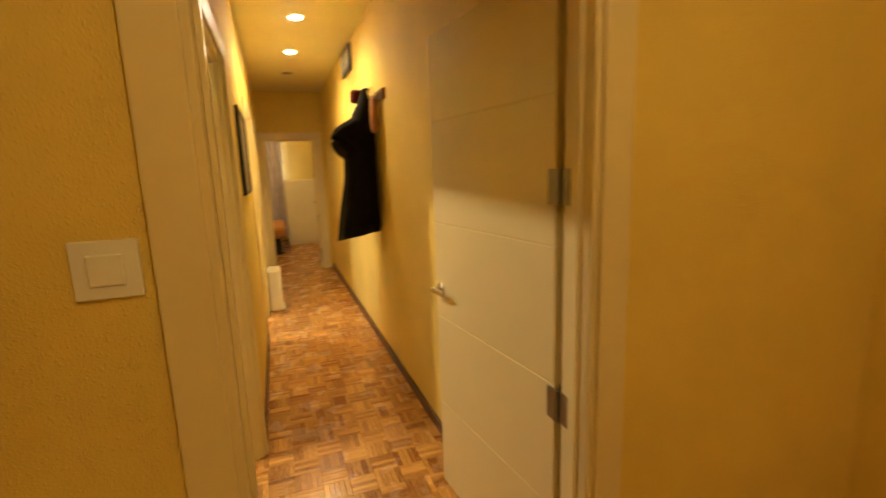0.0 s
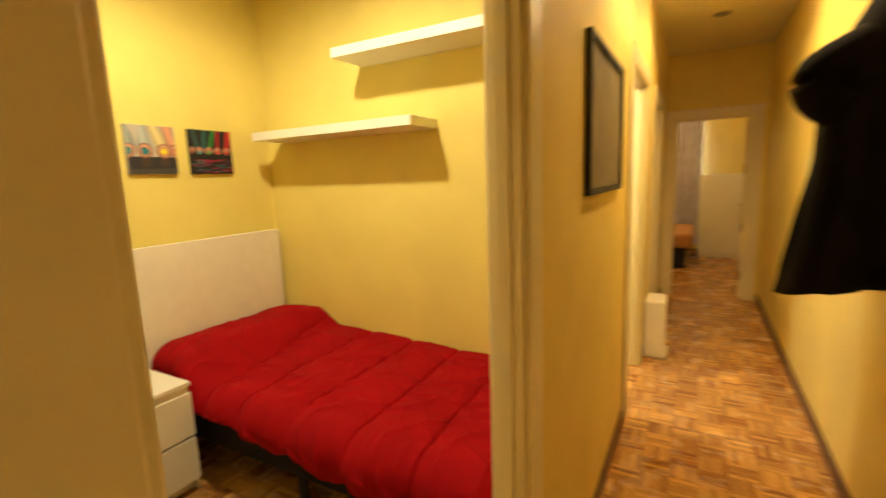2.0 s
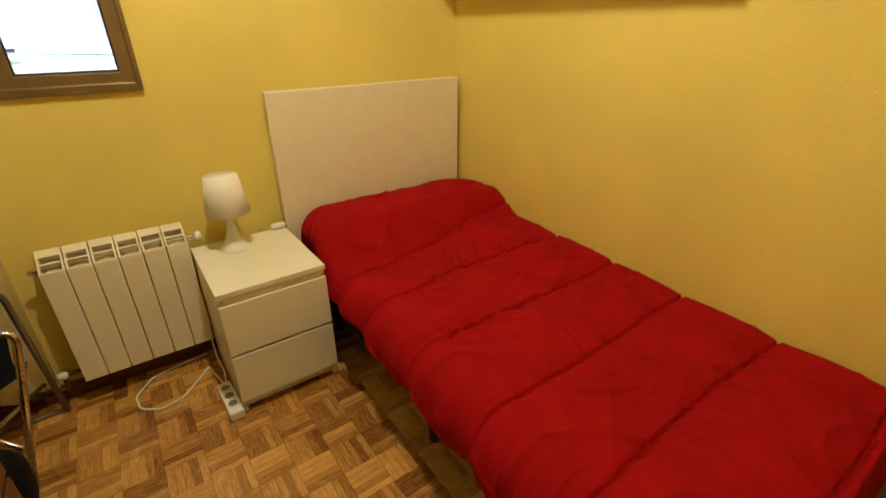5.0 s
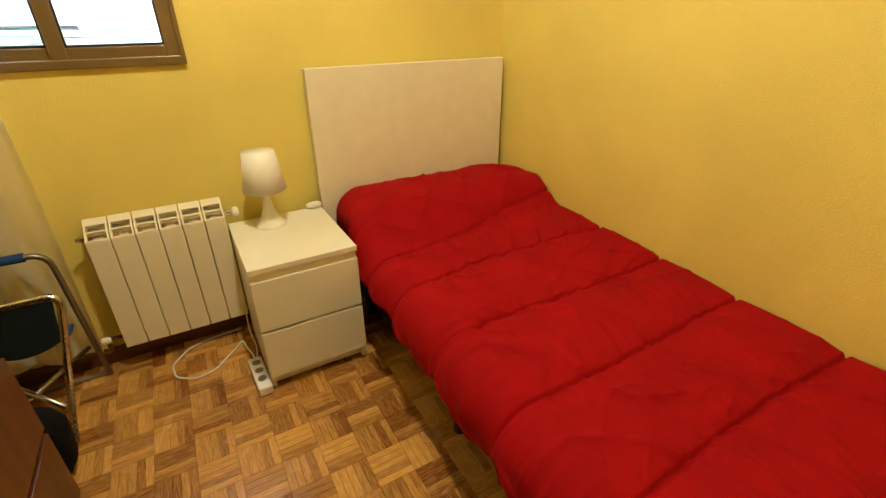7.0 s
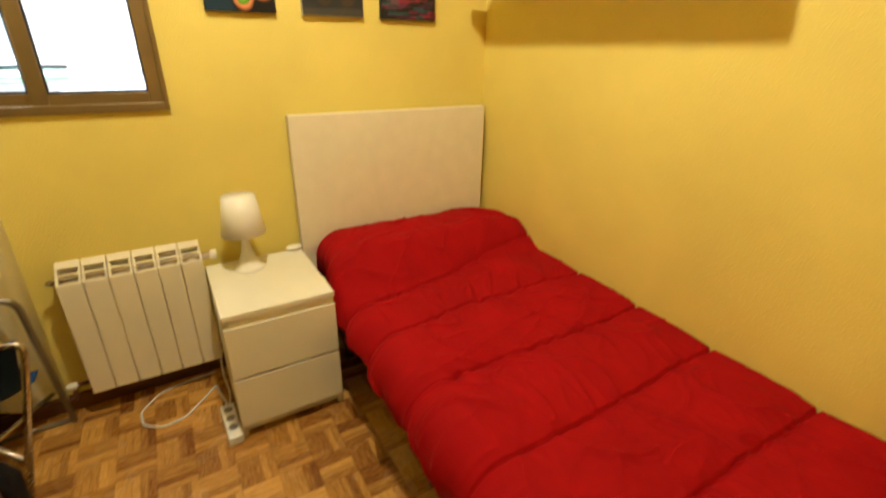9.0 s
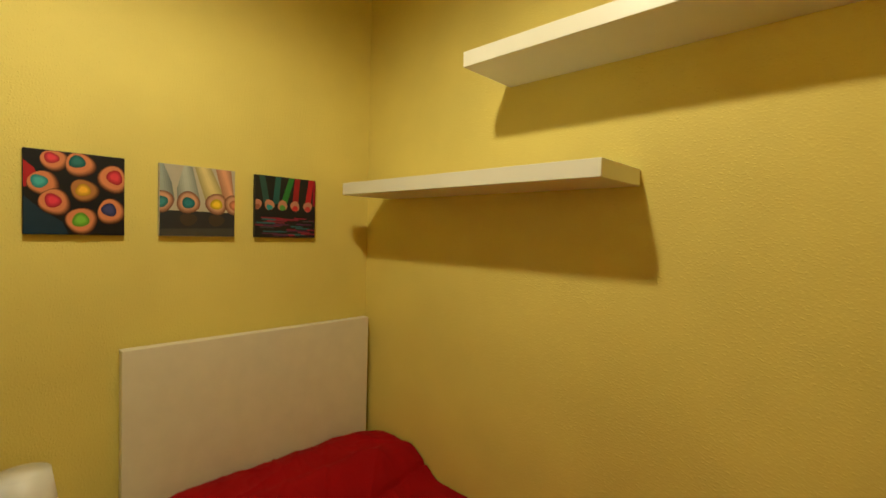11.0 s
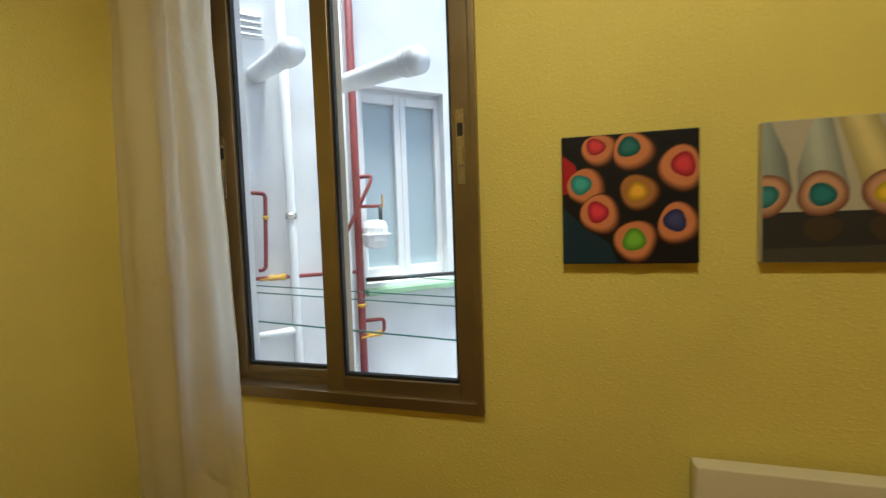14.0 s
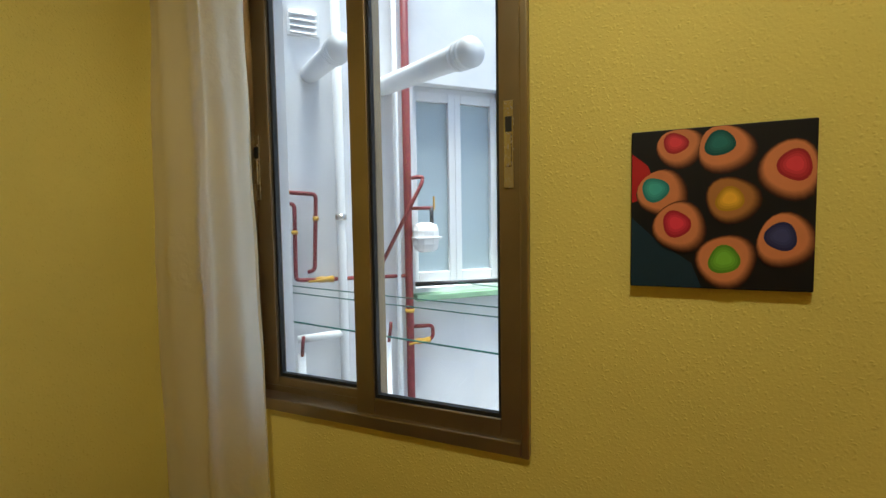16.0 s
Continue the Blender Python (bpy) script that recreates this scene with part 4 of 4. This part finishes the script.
framed("picture_frame", CL, 3.61, 4.345, 1.367, 1.905, 1, "thin black picture frame with a faded print under glass", RUBBER, PAPER)
framed("picture_frame", CR, 5.0, 5.35, 1.45, 1.80, -1, "small pale framed print on the corridor wall", WHITE, PLASTIC)

# coat rack with black coat
rk = thing("coat_rack", (CR, 4.05, 1.95), "wall coat rack with small steel hooks", "coat rack")
parts = [box("rail", (CR - 0.02, 3.75, 1.98), (CR, 4.45, 2.05), BROWNWOOD, bevel=0.003)]
for y in (3.8, 3.95, 4.1, 4.25, 4.4):
    parts.append(tube("hook", [(CR - 0.018, y, 2.02), (CR - 0.07, y, 2.0), (CR - 0.085, y, 2.06)], 0.005, STEEL, None, 0.015))
adopt(rk, *parts)
coat = thing("coat", (0.6, 4.05, 1.0), "long black cloth coat hanging from the rack", "coat")
bm = bmesh.new()
prof = [(0.99, 0.55, 0.165, 0.15), (1.2, 0.572, 0.146, 0.14), (1.45, 0.59, 0.123, 0.13), (1.62, 0.59, 0.123, 0.13), (1.78, 0.60, 0.115, 0.13), (1.9, 0.63, 0.085, 0.11), (2.0, 0.645, 0.05, 0.08), (2.1, 0.662, 0.03, 0.04)]
segs, rg = 48, []
zs = [0.99 + (2.1 - 0.99) * k / 40 for k in range(41)]
for z in zs:
    cx, rx, ry = [float(np.interp(z, [p[0] for p in prof], [p[i] for p in prof])) for i in (1, 2, 3)]
    ring = []
    for k in range(segs):
        a = k * 2 * math.pi / segs
        f = 1 + (0.10 * math.sin(a * 7 + 0.6 * z) + 0.05 * math.sin(a * 13)) * (2.1 - z) / 1.1 + 0.05 * noise.noise((math.cos(a) * 2, math.sin(a) * 2, z * 5))
        ring.append(bm.verts.new((min(CR - 0.006, cx + rx * f * math.cos(a)), 4.13 + ry * f * math.sin(a), z + (0.035 * math.sin(a + 2.2) if z < 1.05 else 0))))
    rg.append(ring)
for q, s in zip(rg, rg[1:]):
    for k in range(segs):
        bm.faces.new((q[k], q[(k + 1) % segs], s[(k + 1) % segs], s[k]))
bm.faces.new(rg[-1])
bm.faces.new(rg[0][::-1])
body = finish("body", bm, BLACKCLOTH, None, True)
bm = bmesh.new()
add_tube(bm, rounded([(0.60, 4.09, 1.84), (0.44, 4.08, 1.75), (0.435, 4.07, 1.68), (0.52, 4.06, 1.62)], 0.05), 0.07, 16)
slv = finish("sleeve", bm, BLACKCLOTH, None, True)
adopt(coat, body, slv)
soft_bag("tote_bag", (0.675, 3.93, 1.76), (0.028, 0.05, 0.12), 5, "beige cloth bag hanging on the coat rack", "bag", material("beige_cloth", (0.4, 0.2, 0.1), 0.9, bump=0.2))
cap = soft_bag("red_cap", (0.60, 4.2, 2.0), (0.045, 0.05, 0.05), 6, "dark red knitted cap on the coat rack", "cap", material("dark_red_wool", (0.12, 0.008, 0.01), 0.95, bump=0.3))

pan = thing("vent_panel", (CR, 5.3, 2.42), "small grey vent panel with dark frame high on the wall", "vent")
parts = [box("frame", (CR - 0.022, 5.0, 2.42), (CR, 5.5, 2.655), PEWTER, bevel=0.003), box("grille", (CR - 0.028, 5.03, 2.47), (CR - 0.018, 5.47, 2.60), FROST, bevel=0.002)]
adopt(pan, *parts)

for y, lit in ((4.46, True), (5.53, True), (6.58, False)):
    d = thing("downlight", (0.22, y, 2.675), "round recessed ceiling downlight" + (", lit" if lit else ", unlit"), "ceiling lamp", "corridor downlights")
    adopt(d, lathe("ring", (0.22, y, 2.668), [(0.058, 0), (0.064, 0.003), (0.064, 0.0068)], PLASTIC if lit else DARKSTEEL, None, 28),
          lathe("lamp", (0.22, y, 2.664), [(0.042, 0), (0.045, 0.0045)], LENS if lit else DARKSTEEL, None, 24))
# out of view; the side room's is an added fixture for its daylight fill
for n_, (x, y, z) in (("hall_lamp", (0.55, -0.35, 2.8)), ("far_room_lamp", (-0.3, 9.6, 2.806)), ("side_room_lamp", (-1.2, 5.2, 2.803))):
    tagged(lathe(n_, (x, y, z - 0.03), [(0.10, 0.005), (0.11, 0.02), (0.11, 0.0295)], PLASTIC), "unseen flat round white ceiling lamp, lit", "ceiling lamp")

hb2 = thing("wall_heater", (CL + 0.05, 5.95, 0), "low white floor-standing panel leaning by the side door", "heater")
adopt(hb2, box("panel", (CL + 0.014, 5.74, 0.0), (CL + 0.16, 6.02, 0.46), PLASTIC, bevel=0.02), box("foot", (CL + 0.014, 5.76, 0.0), (CL + 0.18, 6.0, 0.03), PLASTIC, bevel=0.006))

# ---- far room ----
fb = thing("far_bed", (-0.35, 10.3, 0), "bed with an orange-brown blanket on a dark base", "bed")
adopt(fb, box("base", (-1.6, 9.5, 0.0), (-0.02, 10.9, 0.3), BASECLOTH, bevel=0.02), box("blanket", (-1.62, 9.47, 0.3), (0.08, 10.93, 0.52), material("tan_blanket", (0.5, 0.25, 0.1), 0.9, scale=10, bump=0.3), bevel=0.05))
wd = thing("wardrobe", (0.55, 11.0, 0), "plain cream wardrobe in the far room", "wardrobe")
adopt(wd, box("body", (0.14, 10.6, 0.0), (0.98, 11.48, 1.35), WHITE, bevel=0.004), box("door", (0.15, 10.585, 0.06), (0.56, 10.6, 1.33), WHITE, bevel=0.003), box("door", (0.565, 10.585, 0.06), (0.97, 10.6, 1.33), WHITE, bevel=0.003))
bm = bmesh.new()
rows = []
for j in range(13):
    z = 0.1 + 2.4 * j / 12
    rows.append([bm.verts.new((-1.2 + 1.35 * i / 80, 11.38 + 0.03 * math.sin(i * 0.9) + 0.01 * math.sin(i * 0.37 + z), z)) for i in range(81)])
for a, b in zip(rows, rows[1:]):
    for i in range(80):
        bm.faces.new((a[i], a[i + 1], b[i + 1], b[i]))
fc = finish("far_curtain", bm, material("grey_curtain", (0.6, 0.55, 0.64), 0.9, scale=9, bump=0.2), None, True)
tagged(fc, "pale sheer curtain over the far room window", "curtain")
fw = thing("window_2", (-0.5, 11.55, 0.95), "white framed window behind the sheer curtain", "window", kind="structure")
bm = bmesh.new()
for lo, hi in (((-1.1, 11.52, 0.95), (-1.04, 11.58, 2.3)), ((0.09, 11.52, 0.95), (0.15, 11.58, 2.3)), ((-0.5, 11.52, 1.01), (-0.44, 11.58, 2.24)), ((-1.04, 11.52, 0.95), (0.09, 11.58, 1.01)), ((-1.04, 11.52, 2.24), (0.09, 11.58, 2.3))):
    add_box(bm, lo, hi, 0.004)
adopt(fw, finish("frame", bm, PVC))

# ---- courtyard ----
OX, OY, CX = -3.9, 1.75, -5.75
YARD = Matrix.Translation((OX, OY, 0)) @ Matrix.Rotation(radians(135), 4, "Z")   # slanting wall: x along it, -y out of it


def P(s, out, z):
    return YARD @ Vector((s, -out, z))


def yard(name, lo, hi, holes=()):
    return wall(name, lo, hi, COURT, holes, "white rendered courtyard wall, faintly stained")


slant = yard("wall_court_pipes", (-3.0, 0, -4), (0.75, 0.25, 6.5), [(0.07, 0.63, 1.25, 2.42)])
slant.matrix_world = YARD
EX, EY = P(0.75, 0, 0).xy
yard("wall_court_return", (CX, EY - 0.2, -4), (EX, EY, 6.5))
yard("wall_court_far", (CX - 0.25, EY - 0.2, -4), (CX, 8.0, 6.5), [(2.75, 4.15, 1.15, 2.5)])
yard("wall_court_side", (CX, 7.8, -4), (W - 0.18, 8.0, 6.5))
yard("wall_court_above", (W - 0.18, -0.5, H + 0.11), (W - 0.08, 8.0, 6.5))
yard("wall_court_below", (W - 0.18, -0.5, -4), (W - 0.08, 8.0, -0.13))
yard("wall_court_left", (W - 0.182, -0.5, -0.13), (W - 0.1, N - 0.1, H + 0.11))
yard("wall_court_right", (W - 0.182, S + 0.1, -0.13), (W - 0.1, 8.0, H + 0.11))
tagged(box("ground", (-300, -300, -4.2), (300, 300, -4.0), COURT), "pale concrete courtyard floor", "ground", kind="structure")


def yard_window(name, place, a, b, z0, z1, n, label):
    """A two- or three-leaf window set 7 cm back; local x along the wall, -y out of it."""
    o = thing(name, (0, 0, 0), label, "window", kind="structure")
    bm = bmesh.new()
    d0, d1 = 0.07, 0.13
    add_box(bm, (a, d0, z0), (b, d1, z0 + 0.04), 0.004)
    add_box(bm, (a, d0, z1 - 0.04), (b, d1, z1), 0.004)
    step = (b - a) / n
    for k in range(n):
        l, r = a + k * step, a + (k + 1) * step
        for lo, hi in (((l, d0 - 0.012, z0 + 0.03), (l + 0.04, d1 - 0.002, z1 - 0.03)), ((r - 0.04, d0 - 0.012, z0 + 0.03), (r, d1 - 0.002, z1 - 0.03)),
                       ((l + 0.04, d0 - 0.011, z0 + 0.03), (r - 0.04, d1 - 0.003, z0 + 0.085)), ((l + 0.04, d0 - 0.011, z1 - 0.085), (r - 0.04, d1 - 0.003, z1 - 0.03))):
            add_box(bm, lo, hi, 0.004)
    parts = [finish("frame", bm, PVC)]
    for k in range(n):
        l, r = a + k * step + 0.035, a + (k + 1) * step - 0.035
        parts.append(box("pane", (l, d0 + 0.02, z0 + 0.07), (r, d0 + 0.03, z1 - 0.07), FROST))
    adopt(o, *parts)
    o.matrix_world = place
    return o


yard_window("window_3", YARD, 0.07, 0.63, 1.25, 2.42, 2, "white courtyard window with two frosted panes")
yard_window("window_4", Matrix.Translation((CX, 0, 0)) @ Matrix.Rotation(radians(90), 4, "Z"), 2.75, 4.15, 1.15, 2.5, 3, "white courtyard window with frosted panes")
sl = tagged(box("window_sill", (0.05, -0.09, 1.19), (0.70, 0.0, 1.225), GREEN, bevel=0.004), "green painted ledge under the courtyard window", "sill", kind="structure")
sl.matrix_world = YARD
tagged(tube("iron_rail", [P(0.05, 0.06, 1.285), P(0.72, 0.06, 1.27)], 0.013, PEWTER), "dark iron rail in front of the courtyard window", "rail")


def pipe_thing(name, label, runs, mat, r, bend=0.025):
    runs = [[P(*p) for p in pts] for pts in runs]
    o = thing(name, runs[0][0], label, "pipe")
    for k, pts in enumerate(runs):
        adopt(o, tube("pipe" if k == 0 else "branch", pts, r[k] if isinstance(r, (list, tuple)) else r, mat, None, bend, 12))
    return o


pipe_thing("gas_riser", "oxide-red painted gas riser pipe with branches", [
    [(0.015, 0.05, -4), (0.015, 0.05, 6.4)],
    [(0.0, 0.05, 1.335), (-0.59, 0.05, 1.345), (-0.585, 0.05, 1.735), (-0.66, 0.05, 1.737)],
    [(-0.66, 0.05, 1.795), (-0.478, 0.05, 1.785), (-0.495, 0.05, 1.39), (-0.53, 0.05, 1.385)],
    [(0.03, 0.08, 1.875), (0.095, 0.09, 1.885), (0.085, 0.10, 1.85), (-0.18, 0.12, 1.37)],
    [(0.02, 0.05, 1.71), (0.15, 0.09, 1.71)],
    [(0.02, 0.05, 1.045), (0.15, 0.05, 1.04), (0.15, 0.05, 0.965), (0.02, 0.05, 0.95)]], OXIDE, [0.022, 0.0105, 0.0105, 0.0105, 0.010, 0.011])
for s, z, r in ((0.015, 1.138, 0.026), (-0.482, 1.66, 0.015), (-0.588, 1.59, 0.015), (-0.62, 1.793, 0.015)):
    tagged(lathe("pipe_clamp", P(s, 0.05, z - 0.01), [(r, 0), (r + 0.002, 0.01), (r, 0.02)], BRASS, None, 16), "yellow painted pipe clamp", "clamp", "yellow pipe clamps")
for s, z in ((-0.44, 1.342), (0.09, 0.957)):
    v_ = thing("gas_valve", P(s, 0.05, z), "yellow gas valve on the red pipe", "valve")
    adopt(v_, tube("body", [P(s - 0.05, 0.05, z), P(s - 0.02, 0.05, z), P(s, 0.05, z), P(s + 0.04, 0.05, z)], [0.013, 0.018, 0.014, 0.02], BRASS), tube("lever", [P(s - 0.09, 0.075, z - 0.006), P(s + 0.01, 0.075, z + 0.004)], 0.006, BRASS))
pipe_thing("drain_pipe", "white plastic drain pipe on the courtyard wall", [[(-0.355, 0.06, -4), (-0.355, 0.06, 6.4)], [(-0.36, 0.06, 1.05), (-0.59, 0.06, 1.04)]], PVC, [0.024, 0.021], 0.0)
pipe_thing("drain_pipe", "white plastic drain pipe on the courtyard wall", [[(-0.045, 0.05, -4), (-0.045, 0.05, 6.4)], [(-0.115, 0.05, -4), (-0.115, 0.05, 1.0)]], PVC, [0.014, 0.018], 0.0)
pipe_thing("drain_pipe", "short white plastic drain pipe on the courtyard wall", [[(-0.574, 0.06, -4), (-0.574, 0.06, 0.965)]], PVC, 0.02, 0.0)
for s, z in ((-0.574, 0.97), (-0.115, 1.0)):
    pipe_thing("pipe_stub", "small oxide-red pipe stub", [[(s, 0.07, z - 0.02), (s + 0.005, 0.1, z + 0.07), (s + 0.01, 0.08, z + 0.085)]], OXIDE, 0.009)
tagged(lathe("pipe_collar", P(-0.355, 0.06, 1.65), [(0.029, 0), (0.031, 0.015), (0.029, 0.03)], STEEL, None, 18), "steel collar on the drain pipe", "clamp")
for s, z, ln, r in ((-0.485, 2.409, 0.66, 0.047), (-0.104, 2.377, 0.98, 0.047)):
    f_ = thing("boiler_flue", P(s, 0, z), "white boiler flue pipe sticking out of the wall", "flue", "boiler flues")
    d_ = Vector((0.63, 0.74, -0.14)).normalized()
    pts = [P(s, -0.02, z), P(s, 0, z) + d_ * ln]
    adopt(f_, tube("pipe", pts, r, PVC, None, 0, 24))
    bm = bmesh.new()
    for q in (0.0, 0.035, 0.07):
        add_tube(bm, [pts[1] + d_ * (q - 0.08), pts[1] + d_ * (q - 0.055)], r * 1.16, 24)
    add_tube(bm, [pts[1] + d_ * -0.02, pts[1] + d_ * 0.02], r * 1.05, 24)
    adopt(f_, finish("collar", bm, PVC, None, True))
vt = thing("wall_vent", P(-0.51, 0, 2.65), "white louvred wall vent", "vent")
bm = bmesh.new()
add_box(bm, (-0.59, -0.015, 2.585), (-0.432, 0.0, 2.722), 0.003)
for k in range(4):
    add_box(bm, (-0.575, -0.003, -0.014), (-0.447, 0.003, 0.014), 0, Matrix.Translation((0, -0.02, 2.607 + k * 0.031)) @ Matrix.Rotation(radians(-35), 4, "X"))
bmesh.ops.transform(bm, matrix=YARD, verts=bm.verts[:])
adopt(vt, finish("louvre", bm, PVC))
gm = thing("gas_meter", P(0.1, 0.1, 1.45), "small white gas meter with valve on top", "meter")
adopt(gm, box("case", (0.03, -0.15, 1.465), (0.175, -0.03, 1.63), PVC, bevel=0.045, turn=YARD), box("belt", (0.026, -0.154, 1.54), (0.179, -0.026, 1.552), PVC, bevel=0.003, turn=YARD),
      tube("inlet", [P(0.14, 0.09, 1.62), P(0.14, 0.09, 1.715)], 0.011, PEWTER), box("tap", (0.15, -0.10, 1.70), (0.158, -0.085, 1.775), BRASS, bevel=0.002, turn=YARD))
cb = tube("black_cable", [P(-0.64, 0.02, -4), P(-0.645, 0.02, 0.9), P(-0.627, 0.02, 1.94), P(-0.62, 0.02, 6.4)], 0.007, RUBBER)
tagged(cb, "black cable running up the courtyard wall", "cable")
for k, (s, out, z0, z1, r) in enumerate(((-0.66, 0.03, 1.325, 1.13, 0.0028), (-0.66, 0.06, 1.295, 1.08, 0.0028), (-0.64, 0.12, 1.155, 0.93, 0.0042), (0.3, 0.06, 1.28, 1.12, 0.0028))):
    a, c = P(s, out, z0), Vector((-3.5 + 0.1 * k, 7.8, z1))
    pts = [a.lerp(c, i / 20) - Vector((0, 0, 0.03 * math.sin(math.pi * i / 20))) for i in range(21)]
    tagged(tube("clothes_line", pts, r, CORD, None, 0, 6), "green plastic clothes line across the courtyard", "clothes line", "clothes lines")

# ---- floor: mosaic parquet ----
T = 0.125
GAP = 0.0003


def finger(bm, uv, x0, y0, x1, y1, along_x, z):
    b = 0.0003
    lo = [bm.verts.new(c) for c in ((x0, y0, -0.006), (x1, y0, -0.006), (x1, y1, -0.006), (x0, y1, -0.006))]
    hi = [bm.verts.new(c) for c in ((x0 + b, y0 + b, z), (x1 - b, y0 + b, z), (x1 - b, y1 - b, z), (x0 + b, y1 - b, z))]
    fs = [bm.faces.new(hi)] + [bm.faces.new((lo[k], lo[(k + 1) % 4], hi[(k + 1) % 4], hi[k])) for k in range(4)]
    for f in fs:
        for l in f.loops:
            c = l.vert.co
            l[uv].uv = (c.x / T, c.y / T) if along_x else (c.y / T, c.x / T)


def block(bm, uv, x, y, along_x, rng):
    w = T / 5
    for k in range(5):
        z = -0.0006 * rng.random()
        if along_x:
            finger(bm, uv, x + GAP, y + k * w + GAP, x + T - GAP, y + (k + 1) * w - GAP, True, z)
        else:
            finger(bm, uv, x + k * w + GAP, y + GAP, x + (k + 1) * w - GAP, y + T - GAP, False, z)


rng = random.Random(11)
variants = {}
for along in (0, 1):
    for k in range(4):
        bm = bmesh.new()
        uv = bm.loops.layers.uv.new("UVMap")
        block(bm, uv, 0, 0, bool(along), rng)
        me = bpy.data.meshes.new("parquet_block")
        bm.to_mesh(me)
        bm.free()
        me.materials.append(PARQUET)
        variants[along, k] = me
rest = bmesh.new()
uv = rest.loops.layers.uv.new("UVMap")
singles = 0
for i in range(-20, 17):
    for j in range(-12, 92):
        x, y = W + 0.01 + (i + 20) * T, j * T
        if x > 1.95 or (x + T < CL - 0.1 and (y + T < N or y > S)) and y < CE or (x > CR + 0.05 and 1.5 < y < CE):
            continue
        along = (i + j) % 2
        near = -2.47 < x < -0.7 and 2.0 <= y < 3.5
        if near and singles < 300:
            o = new("parquet_block", variants[along, rng.randrange(4)])
            o.location = (x, y, 0)
            o.parent = floor
            singles += 1
        else:
            block(rest, uv, x, y, bool(along), rng)
r_ = finish("parquet", rest, PARQUET, floor)
tagged(r_, "oak mosaic parquet in basket weave", kind="stuff")
